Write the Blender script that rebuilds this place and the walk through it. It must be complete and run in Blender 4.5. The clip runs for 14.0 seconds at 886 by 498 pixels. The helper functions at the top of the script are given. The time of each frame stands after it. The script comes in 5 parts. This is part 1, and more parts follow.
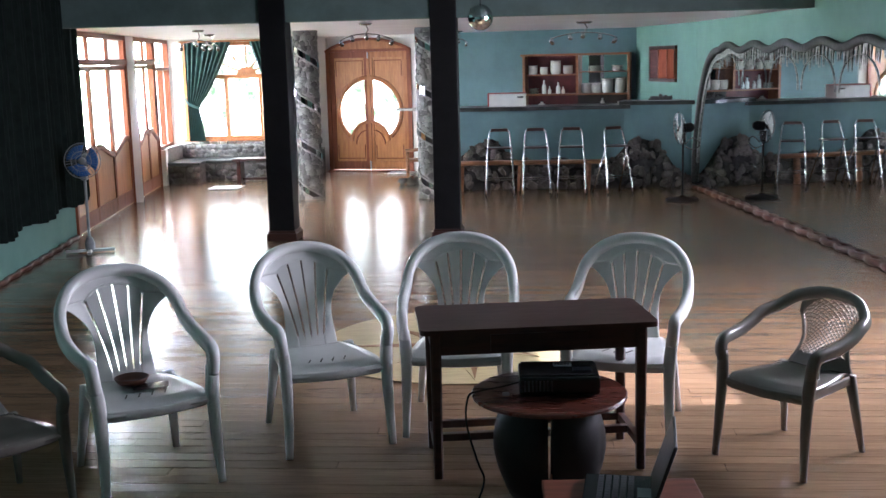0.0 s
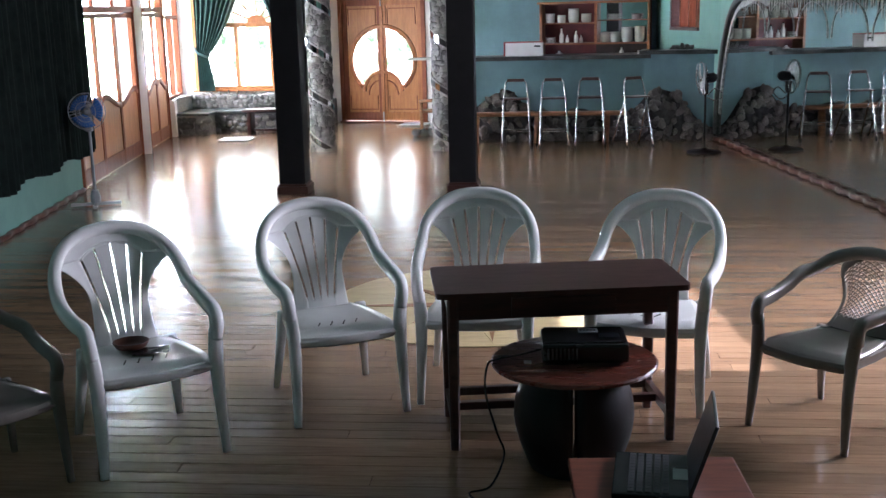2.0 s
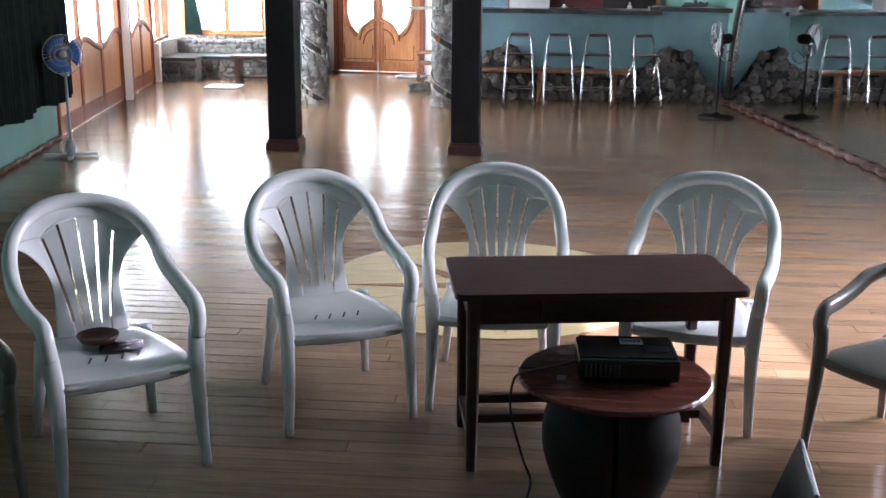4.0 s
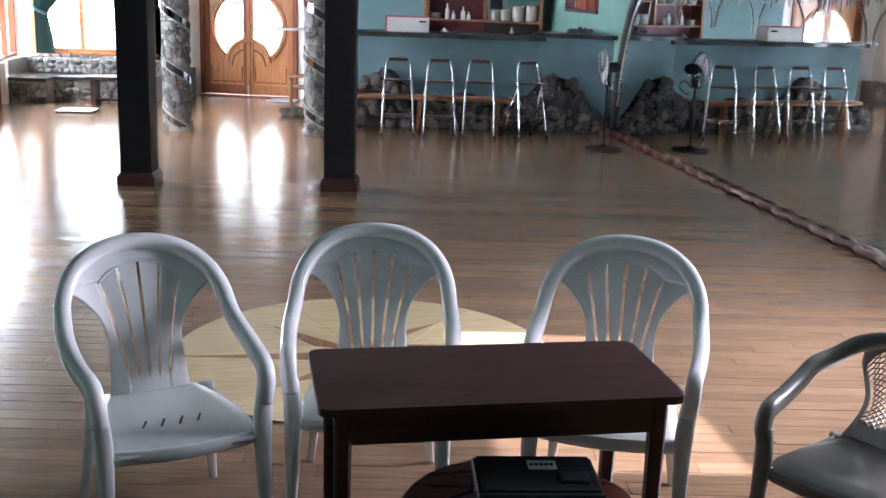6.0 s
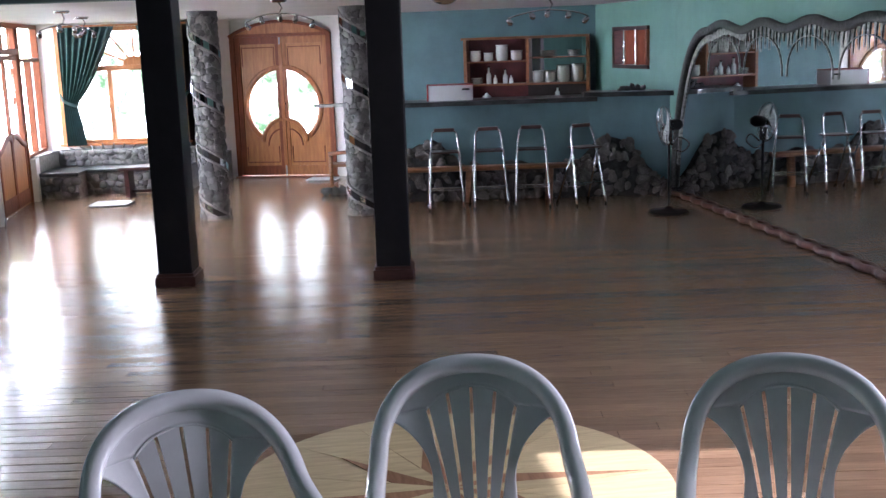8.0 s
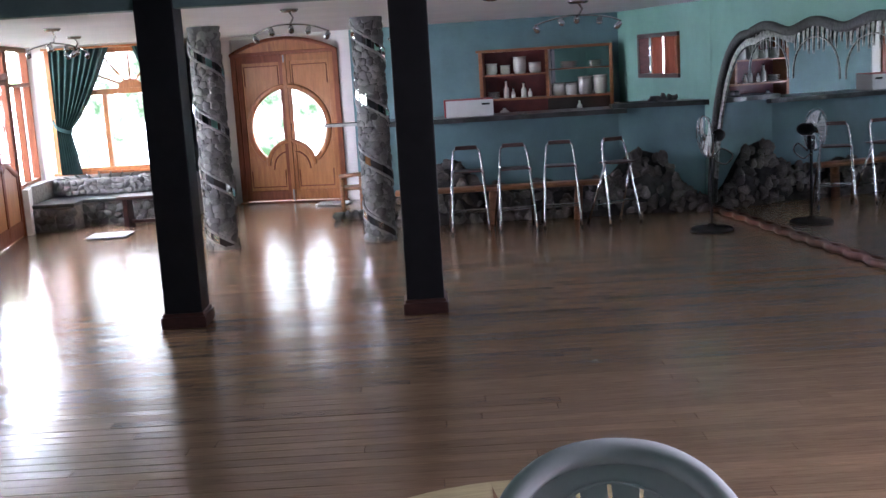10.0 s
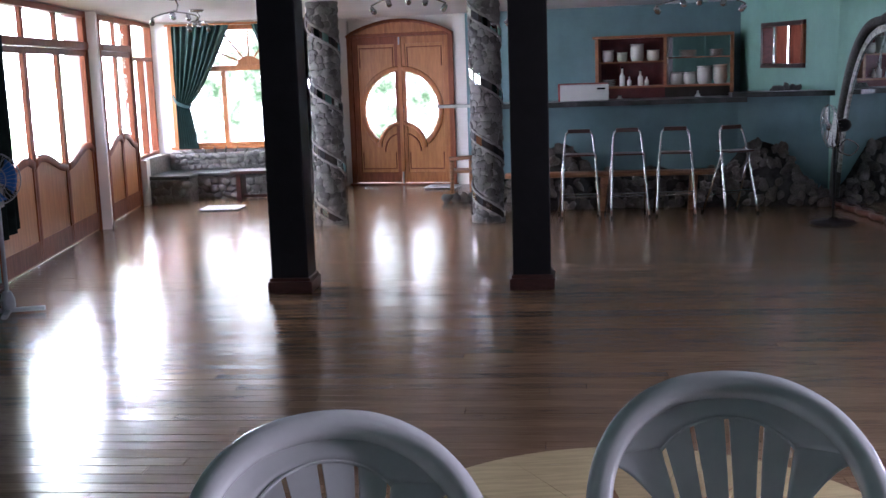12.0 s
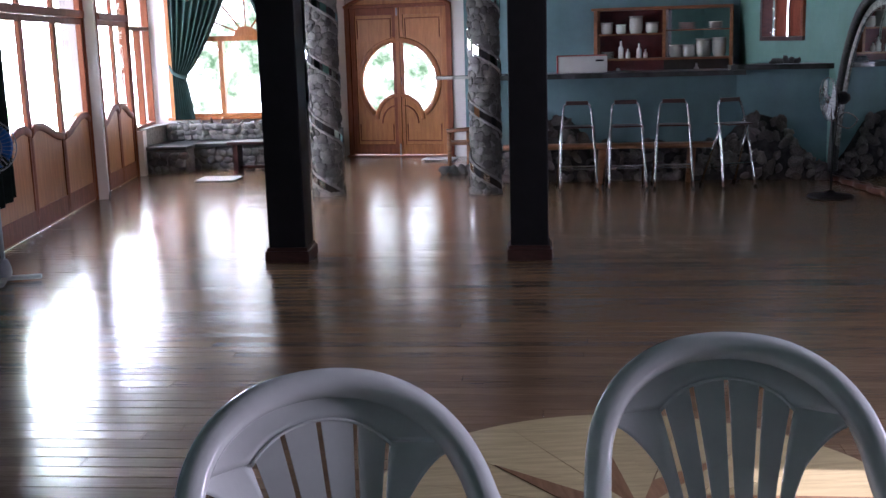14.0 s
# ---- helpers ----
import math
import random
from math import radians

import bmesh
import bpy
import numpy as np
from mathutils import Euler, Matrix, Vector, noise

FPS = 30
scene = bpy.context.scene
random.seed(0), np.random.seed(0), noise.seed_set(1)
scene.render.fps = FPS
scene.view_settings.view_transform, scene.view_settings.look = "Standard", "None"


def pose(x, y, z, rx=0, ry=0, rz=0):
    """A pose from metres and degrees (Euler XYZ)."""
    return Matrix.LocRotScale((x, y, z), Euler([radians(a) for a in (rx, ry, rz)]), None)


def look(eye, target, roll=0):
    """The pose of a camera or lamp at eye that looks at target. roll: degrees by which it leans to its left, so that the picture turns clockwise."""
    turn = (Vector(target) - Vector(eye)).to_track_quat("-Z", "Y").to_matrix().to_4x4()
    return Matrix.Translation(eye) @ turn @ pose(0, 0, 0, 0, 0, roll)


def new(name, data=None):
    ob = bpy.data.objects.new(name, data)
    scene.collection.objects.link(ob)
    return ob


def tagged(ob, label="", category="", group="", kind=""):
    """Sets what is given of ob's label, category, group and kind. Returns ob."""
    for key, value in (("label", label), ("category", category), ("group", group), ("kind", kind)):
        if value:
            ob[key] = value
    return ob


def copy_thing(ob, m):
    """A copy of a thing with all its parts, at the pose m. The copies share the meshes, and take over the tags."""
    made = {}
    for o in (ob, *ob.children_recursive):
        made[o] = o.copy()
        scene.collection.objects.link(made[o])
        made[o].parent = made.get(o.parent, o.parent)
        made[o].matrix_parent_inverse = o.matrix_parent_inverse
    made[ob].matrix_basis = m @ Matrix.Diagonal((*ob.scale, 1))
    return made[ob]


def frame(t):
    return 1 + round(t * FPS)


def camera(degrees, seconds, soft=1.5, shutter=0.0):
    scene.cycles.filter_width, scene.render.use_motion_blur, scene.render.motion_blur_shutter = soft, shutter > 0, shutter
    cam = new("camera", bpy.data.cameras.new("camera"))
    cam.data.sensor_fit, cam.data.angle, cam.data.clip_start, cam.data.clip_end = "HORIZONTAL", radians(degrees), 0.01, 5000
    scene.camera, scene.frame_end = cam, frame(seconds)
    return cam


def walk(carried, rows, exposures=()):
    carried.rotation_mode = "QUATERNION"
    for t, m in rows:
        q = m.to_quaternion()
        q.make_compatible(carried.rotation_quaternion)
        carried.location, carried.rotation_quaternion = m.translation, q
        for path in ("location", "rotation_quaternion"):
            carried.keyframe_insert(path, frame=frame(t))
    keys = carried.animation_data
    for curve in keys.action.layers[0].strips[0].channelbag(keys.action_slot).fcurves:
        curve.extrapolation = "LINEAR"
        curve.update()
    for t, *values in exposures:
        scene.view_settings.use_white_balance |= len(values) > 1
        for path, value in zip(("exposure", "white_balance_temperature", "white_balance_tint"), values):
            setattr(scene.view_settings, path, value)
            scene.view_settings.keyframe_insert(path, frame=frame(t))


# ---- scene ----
cam = camera(44.0, 14.0)
PATH = [
    (0, (1.155, -3.858, 1.874), (0.988, -1.895, 1.533), -1.4),
    (0.5, (1.145, -3.815, 1.868), (0.978, -1.853, 1.514), -1.2),
    (1, (1.126, -3.751, 1.862), (0.955, -1.793, 1.491), -1.3),
    (1.5, (1.105, -3.662, 1.855), (0.929, -1.709, 1.458), -1.2),
    (2, (1.108, -3.543, 1.845), (0.917, -1.599, 1.418), -1.4),
    (2.2, (1.13, -3.502, 1.842), (0.923, -1.562, 1.402), -1.5),
    (4.3, (0.896, -2.784, 1.86), (0.733, -0.861, 1.334), 0.8),
    (4.5, (0.909, -2.724, 1.872), (0.684, -0.808, 1.343), 0.3),
    (5, (0.898, -2.519, 1.876), (0.758, -0.595, 1.348), 0.8),
    (5.5, (0.917, -2.266, 1.869), (0.982, -0.332, 1.360), 2.2),
    (6, (0.887, -2.012, 1.856), (0.946, -0.071, 1.376), 1.9),
    (6.5, (0.835, -1.805, 1.861), (0.872, 0.143, 1.408), 0.9),
    (7, (0.788, -1.616, 1.868), (0.805, 0.339, 1.444), -0.0),
    (7.5, (0.755, -1.368, 1.872), (0.745, 0.592, 1.471), -0.9),
    (8, (0.696, -1.186, 1.897), (0.685, 0.779, 1.523), -2.0),
    (8.2, (0.75, -1.07, 1.932), (0.748, 0.896, 1.564), -2.0),
    (10.3, (0.385, -0.294, 1.797), (0.367, 1.680, 1.475), -3.9),
    (10.5, (0.432, -0.303, 1.779), (0.378, 1.675, 1.491), -4.0),
    (11, (0.403, -0.227, 1.665), (0.238, 1.741, 1.349), -4.0),
    (11.5, (0.384, -0.27, 1.645), (0.181, 1.685, 1.276), -2.8),
    (12, (0.378, -0.246, 1.609), (0.182, 1.718, 1.280), -1.9),
    (12.5, (0.383, -0.237, 1.588), (0.188, 1.725, 1.253), -1.9),
    (13, (0.376, -0.248, 1.582), (0.182, 1.711, 1.232), -2.0),
    (13.5, (0.373, -0.25, 1.577), (0.181, 1.707, 1.215), -1.9),
    (14, (0.369, -0.24, 1.574), (0.179, 1.715, 1.200), -1.6),
]
EXPOSURES = [(0, 1.8, 5550, 28), (2.2, 1.8, 5550, 28), (4.3, 2.3, 5550, 28), (5, 2.35, 5550, 28), (6.5, 1.8, 5500, 30), (8.2, 1.35, 5450, 34), (10.3, 1.3, 5450, 36), (11.5, 1.1, 5450, 38), (14, 0.75, 5450, 38)]
walk(cam, [(t, look(eye, target, roll)) for t, eye, target, roll in PATH], EXPOSURES)

# ---- world ----
world = bpy.data.worlds.new("world")
scene.world = world
world.use_nodes = True
_wn = world.node_tree
_sky = _wn.nodes.new("ShaderNodeTexSky")
_sky.sky_type = "NISHITA"
_sky.sun_disc = False
_sky.sun_elevation = radians(30.4)
_sky.sun_rotation = radians(90)
_wn.links.new(_sky.outputs[0], _wn.nodes["Background"].inputs[0])
_wn.nodes["Background"].inputs[1].default_value = 0.12

sun = new("sun", bpy.data.lights.new("sun", "SUN"))
sun.data.energy = 5.0
sun.data.angle = radians(0.6)
sun.data.color = (1.0, 0.94, 0.84)
sun.matrix_world = look((12, 2.9, 6.95), (0.0, 2.9, -0.1))



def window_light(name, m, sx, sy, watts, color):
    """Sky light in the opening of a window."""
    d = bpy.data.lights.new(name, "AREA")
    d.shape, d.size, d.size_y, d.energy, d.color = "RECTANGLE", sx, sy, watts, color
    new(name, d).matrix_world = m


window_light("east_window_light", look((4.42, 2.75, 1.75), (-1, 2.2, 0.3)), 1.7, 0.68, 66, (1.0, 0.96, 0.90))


# ---- materials ----
def material(name, color, rough=0.5, metal=0.0, spec=0.5, vary=0.12, scale=6.0, bump=0.0, bump_scale=60.0,
             color2=None, stretch=(1, 1, 1), island=0.0, coat=0.0, rough_vary=0.06):
    m = bpy.data.materials.new(name)
    m.use_nodes = True
    nt = m.node_tree
    b = nt.nodes["Principled BSDF"]
    b.inputs["Metallic"].default_value = metal
    b.inputs["Specular IOR Level"].default_value = spec
    b.inputs["Coat Weight"].default_value = coat
    b.inputs["Coat Roughness"].default_value = 0.08
    tc = nt.nodes.new("ShaderNodeTexCoord")
    mp = nt.nodes.new("ShaderNodeMapping")
    mp.inputs["Scale"].default_value = stretch
    nt.links.new(tc.outputs["Object"], mp.inputs[0])
    n1 = nt.nodes.new("ShaderNodeTexNoise")
    n1.inputs["Scale"].default_value = scale
    n1.inputs["Detail"].default_value = 6
    n1.inputs["Roughness"].default_value = 0.65
    nt.links.new(mp.outputs[0], n1.inputs["Vector"])
    mix = nt.nodes.new("ShaderNodeMix")
    mix.data_type = "RGBA"
    c2 = color2 or tuple(max(0.0, c * (1 - 2.2 * vary)) for c in color)
    mix.inputs[6].default_value = (*[min(1, c * (1 + vary * 0.6)) for c in color], 1)
    mix.inputs[7].default_value = (*c2, 1)
    ramp = nt.nodes.new("ShaderNodeMapRange")
    ramp.inputs["From Min"].default_value = 0.35
    ramp.inputs["From Max"].default_value = 0.7
    nt.links.new(n1.outputs["Fac"], ramp.inputs["Value"])
    nt.links.new(ramp.outputs[0], mix.inputs[0])
    last = mix.outputs[2]
    if island:
        oi = nt.nodes.new("ShaderNodeObjectInfo")
        ge = nt.nodes.new("ShaderNodeNewGeometry")
        add = nt.nodes.new("ShaderNodeMath")
        add.operation = "ADD"
        nt.links.new(oi.outputs["Random"], add.inputs[0])
        nt.links.new(ge.outputs["Random Per Island"], add.inputs[1])
        fr = nt.nodes.new("ShaderNodeMath")
        fr.operation = "FRACT"
        nt.links.new(add.outputs[0], fr.inputs[0])
        mr = nt.nodes.new("ShaderNodeMapRange")
        mr.inputs["To Min"].default_value = 1 - island
        mr.inputs["To Max"].default_value = 1 + island
        nt.links.new(fr.outputs[0], mr.inputs["Value"])
        mul = nt.nodes.new("ShaderNodeVectorMath")
        mul.operation = "SCALE"
        nt.links.new(last, mul.inputs[0])
        nt.links.new(mr.outputs[0], mul.inputs["Scale"])
        last = mul.outputs[0]
    nt.links.new(last, b.inputs["Base Color"])
    n2 = nt.nodes.new("ShaderNodeTexNoise")
    n2.inputs["Scale"].default_value = bump_scale
    n2.inputs["Detail"].default_value = 4
    nt.links.new(mp.outputs[0], n2.inputs["Vector"])
    rr = nt.nodes.new("ShaderNodeMapRange")
    rr.inputs["To Min"].default_value = max(0.02, rough - rough_vary)
    rr.inputs["To Max"].default_value = min(1, rough + rough_vary)
    nt.links.new(n1.outputs["Fac"], rr.inputs["Value"])
    nt.links.new(rr.outputs[0], b.inputs["Roughness"])
    if bump:
        bp = nt.nodes.new("ShaderNodeBump")
        bp.inputs["Strength"].default_value = bump
        bp.inputs["Distance"].default_value = 0.01
        nt.links.new(n2.outputs["Fac"], bp.inputs["Height"])
        nt.links.new(bp.outputs[0], b.inputs["Normal"])
    return m


def glass_material(name, tint=(1, 1, 1)):
    m = bpy.data.materials.new(name)
    m.use_nodes = True
    nt = m.node_tree
    nt.nodes.remove(nt.nodes["Principled BSDF"])
    tr = nt.nodes.new("ShaderNodeBsdfTransparent")
    tr.inputs[0].default_value = (*tint, 1)
    gl = nt.nodes.new("ShaderNodeBsdfGlossy")
    gl.inputs["Roughness"].default_value = 0.02
    lw = nt.nodes.new("ShaderNodeLayerWeight")
    lw.inputs["Blend"].default_value = 0.35
    pw = nt.nodes.new("ShaderNodeMath")
    pw.operation = "POWER"
    pw.inputs[1].default_value = 4.0
    nt.links.new(lw.outputs["Facing"], pw.inputs[0])
    fr = nt.nodes.new("ShaderNodeMapRange")
    fr.inputs["To Min"].default_value = 0.03
    fr.inputs["To Max"].default_value = 0.5
    nt.links.new(pw.outputs[0], fr.inputs["Value"])
    mx = nt.nodes.new("ShaderNodeMixShader")
    nt.links.new(fr.outputs[0], mx.inputs[0])
    nt.links.new(tr.outputs[0], mx.inputs[1])
    nt.links.new(gl.outputs[0], mx.inputs[2])
    nt.links.new(mx.outputs[0], nt.nodes["Material Output"].inputs[0])
    return m


def outdoor_material(name, strength, scale):
    """Glowing backdrop far outside the windows, patterned as a sunlit garden."""
    m = bpy.data.materials.new(name)
    m.use_nodes = True
    nt = m.node_tree
    nt.nodes.remove(nt.nodes["Principled BSDF"])
    em = nt.nodes.new("ShaderNodeEmission")
    tc = nt.nodes.new("ShaderNodeTexCoord")
    n = nt.nodes.new("ShaderNodeTexNoise")
    n.inputs["Scale"].default_value = scale
    n.inputs["Detail"].default_value = 8
    n.inputs["Roughness"].default_value = 0.7
    r = nt.nodes.new("ShaderNodeValToRGB")
    e = r.color_ramp.elements
    e[0].position, e[0].color = 0.34, (0.035, 0.09, 0.025, 1)
    e[1].position, e[1].color = 0.56, (1.0, 0.97, 1.0, 1)
    k = r.color_ramp.elements.new(0.46)
    k.color = (0.36, 0.46, 0.27, 1)
    nt.links.new(tc.outputs["Object"], n.inputs["Vector"])
    nt.links.new(n.outputs["Fac"], r.inputs[0])
    nt.links.new(r.outputs[0], em.inputs[0])
    em.inputs[1].default_value = strength
    nt.links.new(em.outputs[0], nt.nodes["Material Output"].inputs[0])
    return m


M_TEAL = material("teal_plaster", (0.20, 0.39, 0.33), 0.75, vary=0.06, scale=2.0, bump=0.12, bump_scale=40)
M_BLUE = material("blue_plaster", (0.125, 0.225, 0.25), 0.72, vary=0.10, scale=1.6, bump=0.15, bump_scale=40)
M_WHITE = material("white_paint", (0.80, 0.78, 0.76), 0.65, vary=0.04, scale=2.0, bump=0.06, bump_scale=50)
M_CEIL = material("ceiling_paint", (0.74, 0.70, 0.73), 0.8, vary=0.04, scale=1.5, bump=0.08, bump_scale=30)
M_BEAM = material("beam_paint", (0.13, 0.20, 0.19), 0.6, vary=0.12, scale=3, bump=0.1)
M_BLACK = material("black_paint", (0.010, 0.010, 0.011), 0.5, spec=0.25, vary=0.15, scale=5, bump=0.05)
M_PLINTH = material("dark_mahogany", (0.060, 0.022, 0.016), 0.4, vary=0.25, scale=9, stretch=(1, 1, 6), bump=0.05)
M_PLANK = material("polished_plank", (0.255, 0.160, 0.092), 0.16, vary=0.16, scale=3.0, stretch=(1.2, 18, 1), bump=0.05,
                   bump_scale=14, color2=(0.17, 0.102, 0.056), island=0.16, spec=0.9, rough_vary=0.07)
M_JOINT = material("floor_joint", (0.05, 0.025, 0.015), 0.7)
M_INLAY = material("pale_inlay", (0.62, 0.50, 0.27), 0.25, vary=0.10, scale=4, stretch=(1, 10, 1), bump=0.03, island=0.08)
M_INLAY_B = material("brown_inlay", (0.34, 0.19, 0.10), 0.25, vary=0.15, scale=4, stretch=(8, 1, 1), bump=0.03, island=0.15)
M_WOOD = material("varnished_wood", (0.46, 0.185, 0.055), 0.32, vary=0.16, scale=5, stretch=(7, 7, 0.8), bump=0.06,
                  bump_scale=20, color2=(0.30, 0.10, 0.028))
M_WOOD_P = material("panel_wood", (0.52, 0.235, 0.075), 0.34, vary=0.14, scale=4, stretch=(6, 6, 0.7), bump=0.05,
                    bump_scale=20, color2=(0.38, 0.15, 0.045))
M_DOORW = material("reddish_wood", (0.27, 0.088, 0.040), 0.48, spec=0.25, vary=0.16, scale=5, stretch=(6, 6, 0.8), bump=0.06, bump_scale=20)
M_CAB = material("cabinet_wood", (0.30, 0.12, 0.05), 0.4, vary=0.18, scale=5, stretch=(1, 6, 6), bump=0.05)
M_DARKW = material("dark_stained_wood", (0.050, 0.016, 0.012), 0.33, vary=0.25, scale=6, stretch=(1, 8, 8), bump=0.04)
M_ROUNDW = material("red_brown_wood", (0.11, 0.030, 0.018), 0.28, vary=0.25, scale=5, stretch=(1, 7, 1), bump=0.04)
M_STAND = material("laptop_stand_wood", (0.22, 0.06, 0.028), 0.4, vary=0.2, scale=5, stretch=(1, 7, 1), bump=0.04)
M_LOG = material("log_wood", (0.33, 0.15, 0.07), 0.5, vary=0.25, scale=6, stretch=(1, 6, 6), bump=0.15)
M_PLASTIC = material("grey_white_plastic", (0.80, 0.81, 0.79), 0.20, vary=0.05, scale=5, bump=0.03, bump_scale=120)
M_PLASTIC_D = material("beige_grey_plastic", (0.20, 0.185, 0.16), 0.25, vary=0.06, scale=5, bump=0.03, bump_scale=120)
M_STONE = material("river_stone", (0.14, 0.136, 0.125), 0.7, vary=0.25, scale=14, bump=0.35, bump_scale=30, island=0.45)
M_MORTAR = material("mortar", (0.27, 0.26, 0.245), 0.9, vary=0.2, scale=20, bump=0.4, bump_scale=40)
M_ROCK = material("dark_rock", (0.125, 0.110, 0.096), 0.65, vary=0.3, scale=9, bump=0.5, bump_scale=18, island=0.4)
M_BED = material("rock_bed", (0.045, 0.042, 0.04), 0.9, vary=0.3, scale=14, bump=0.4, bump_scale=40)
M_MIRROR = material("mirror_glass", (0.86, 0.90, 0.90), 0.015, metal=1.0, vary=0.01, rough_vary=0.008)
M_CHROME = material("chrome", (0.45, 0.45, 0.46), 0.2, metal=1.0, vary=0.04)
M_STEEL = material("brushed_steel", (0.5, 0.5, 0.5), 0.35, metal=1.0, vary=0.06)
M_CURT_D = material("dark_curtain_cloth", (0.009, 0.015, 0.013), 0.9, spec=0.1, vary=0.2, scale=8, bump=0.2, bump_scale=250)
M_CURT_G = material("green_curtain_cloth", (0.030, 0.085, 0.080), 0.8, vary=0.2, scale=8, bump=0.2, bump_scale=250)
M_ROPE = material("dark_mosaic", (0.055, 0.055, 0.05), 0.45, vary=0.4, scale=40, bump=0.6, bump_scale=60)
M_LACE = material("grey_mosaic_glass", (0.36, 0.38, 0.35), 0.3, vary=0.4, scale=30, bump=0.5, bump_scale=60)
M_BASEB = material("wavy_base_wood", (0.11, 0.040, 0.025), 0.45, vary=0.25, scale=8, bump=0.1)
M_COUNTER = material("dark_counter_stone", (0.035, 0.040, 0.038), 0.3, vary=0.3, scale=12, bump=0.1)
M_SLAB = material("pale_counter_end", (0.55, 0.58, 0.54), 0.25, vary=0.1, scale=8)
M_CERAMIC = material("white_ceramic", (0.46, 0.46, 0.42), 0.2, vary=0.05)
M_BOTTLE = material("bottle_white", (0.7, 0.7, 0.68), 0.25, vary=0.06)
M_REDW = material("dark_red_panel", (0.10, 0.012, 0.012), 0.5, vary=0.2)
M_APPL = material("white_enamel", (0.72, 0.72, 0.72), 0.3, vary=0.03)
M_REDPL = material("red_plastic", (0.45, 0.03, 0.03), 0.4)
M_BLKPL = material("black_plastic", (0.014, 0.014, 0.015), 0.25, vary=0.1)
M_KEYS = material("laptop_keys", (0.05, 0.055, 0.06), 0.45, vary=0.1)
M_SCREEN = material("laptop_lid", (0.010, 0.012, 0.016), 0.3)
M_FANBLUE = material("blue_fan_plastic", (0.02, 0.13, 0.42), 0.3)
M_FANGREY = material("grey_fan_plastic", (0.35, 0.37, 0.38), 0.4)
M_BLADE = material("pale_fan_blade", (0.55, 0.60, 0.60), 0.25)
M_MAT = material("pale_doormat", (0.55, 0.55, 0.56), 0.9, vary=0.1, scale=60, bump=0.4, bump_scale=200)
M_BOWL = material("brown_bowl", (0.10, 0.035, 0.02), 0.35)
M_GLASS = glass_material("window_glass")
M_OUT = outdoor_material("garden_light", 55.0, 0.9)
M_OUT.node_tree.nodes["Color Ramp"].color_ramp.elements[2].color = (0.90, 0.94, 1.0, 1)
M_OUT_W = outdoor_material("garden_light_west", 15.0, 0.9)
M_OUT_N = outdoor_material("garden_light_north", 5.5, 1.6)
_e = M_OUT_N.node_tree.nodes["Color Ramp"].color_ramp.elements
_e[0].position, _e[1].position, _e[2].position = 0.38, 0.47, 0.56
_e[0].color, _e[1].color, _e[2].color = (0.03, 0.06, 0.025, 1), (0.13, 0.17, 0.10, 1), (0.93, 1.0, 0.88, 1)
M_GROUND = material("outside_grass", (0.06, 0.11, 0.03), 0.9, vary=0.4, scale=3)
# shaded wall behind the bar window, given a pinkish glow to brighten the panes
M_GLOW_WALL = outdoor_material("glowing_wall_outside", 1.0, 0.4)
_e = M_GLOW_WALL.node_tree.nodes["Color Ramp"].color_ramp.elements
_e[0].color, _e[1].color, _e[2].color = (0.85, 0.50, 0.40, 1), (0.95, 0.62, 0.50, 1), (1.0, 0.80, 0.72, 1)
# near-black: the shade inside gaps and recesses put into the colour
M_RECESS_SHADE = material("recess_shade", (0.02, 0.014, 0.01), 0.7)


# ---- building helpers ----
def part(name, bm, mat, parent=None, label="", smooth=False):
    me = bpy.data.meshes.new(name)
    bmesh.ops.recalc_face_normals(bm, faces=bm.faces)
    bm.to_mesh(me)
    bm.free()
    if smooth:
        for p in me.polygons:
            p.use_smooth = True
    me.materials.append(mat)
    ob = new(name, me)
    ob.parent = parent
    if label:
        ob["label"] = label
    return ob


def thing(name, m, label, category, group="", kind=""):
    ob = new(name)
    ob.empty_display_size = 0.1
    ob.matrix_basis = m
    return tagged(ob, label, category, group, kind)


def add_box(bm, x0, x1, y0, y1, z0, z1, bevel=0.0):
    vs = [bm.verts.new((x, y, z)) for x in (x0, x1) for y in (y0, y1) for z in (z0, z1)]
    fs = [bm.faces.new([vs[i] for i in q]) for q in ((0, 1, 3, 2), (4, 6, 7, 5), (0, 4, 5, 1), (2, 3, 7, 6), (0, 2, 6, 4), (1, 5, 7, 3))]
    if bevel:
        es = list({e for f in fs for e in f.edges})
        bmesh.ops.bevel(bm, geom=es, offset=bevel, segments=2, affect="EDGES", profile=0.6)
    return bm


def box(x0, x1, y0, y1, z0, z1, bevel=0.0):
    return add_box(bmesh.new(), x0, x1, y0, y1, z0, z1, bevel)


def add_prism(bm, outline, lift):
    """A slab: the outline (3D points) and its copy moved by lift."""
    a = [bm.verts.new(p) for p in outline]
    b = [bm.verts.new(Vector(p) + Vector(lift)) for p in outline]
    n = len(a)
    bm.faces.new(a)
    bm.faces.new(b[::-1])
    for i in range(n):
        bm.faces.new((a[i], b[i], b[(i + 1) % n], a[(i + 1) % n]))
    return bm


def prism(outline, lift):
    return add_prism(bmesh.new(), outline, lift)


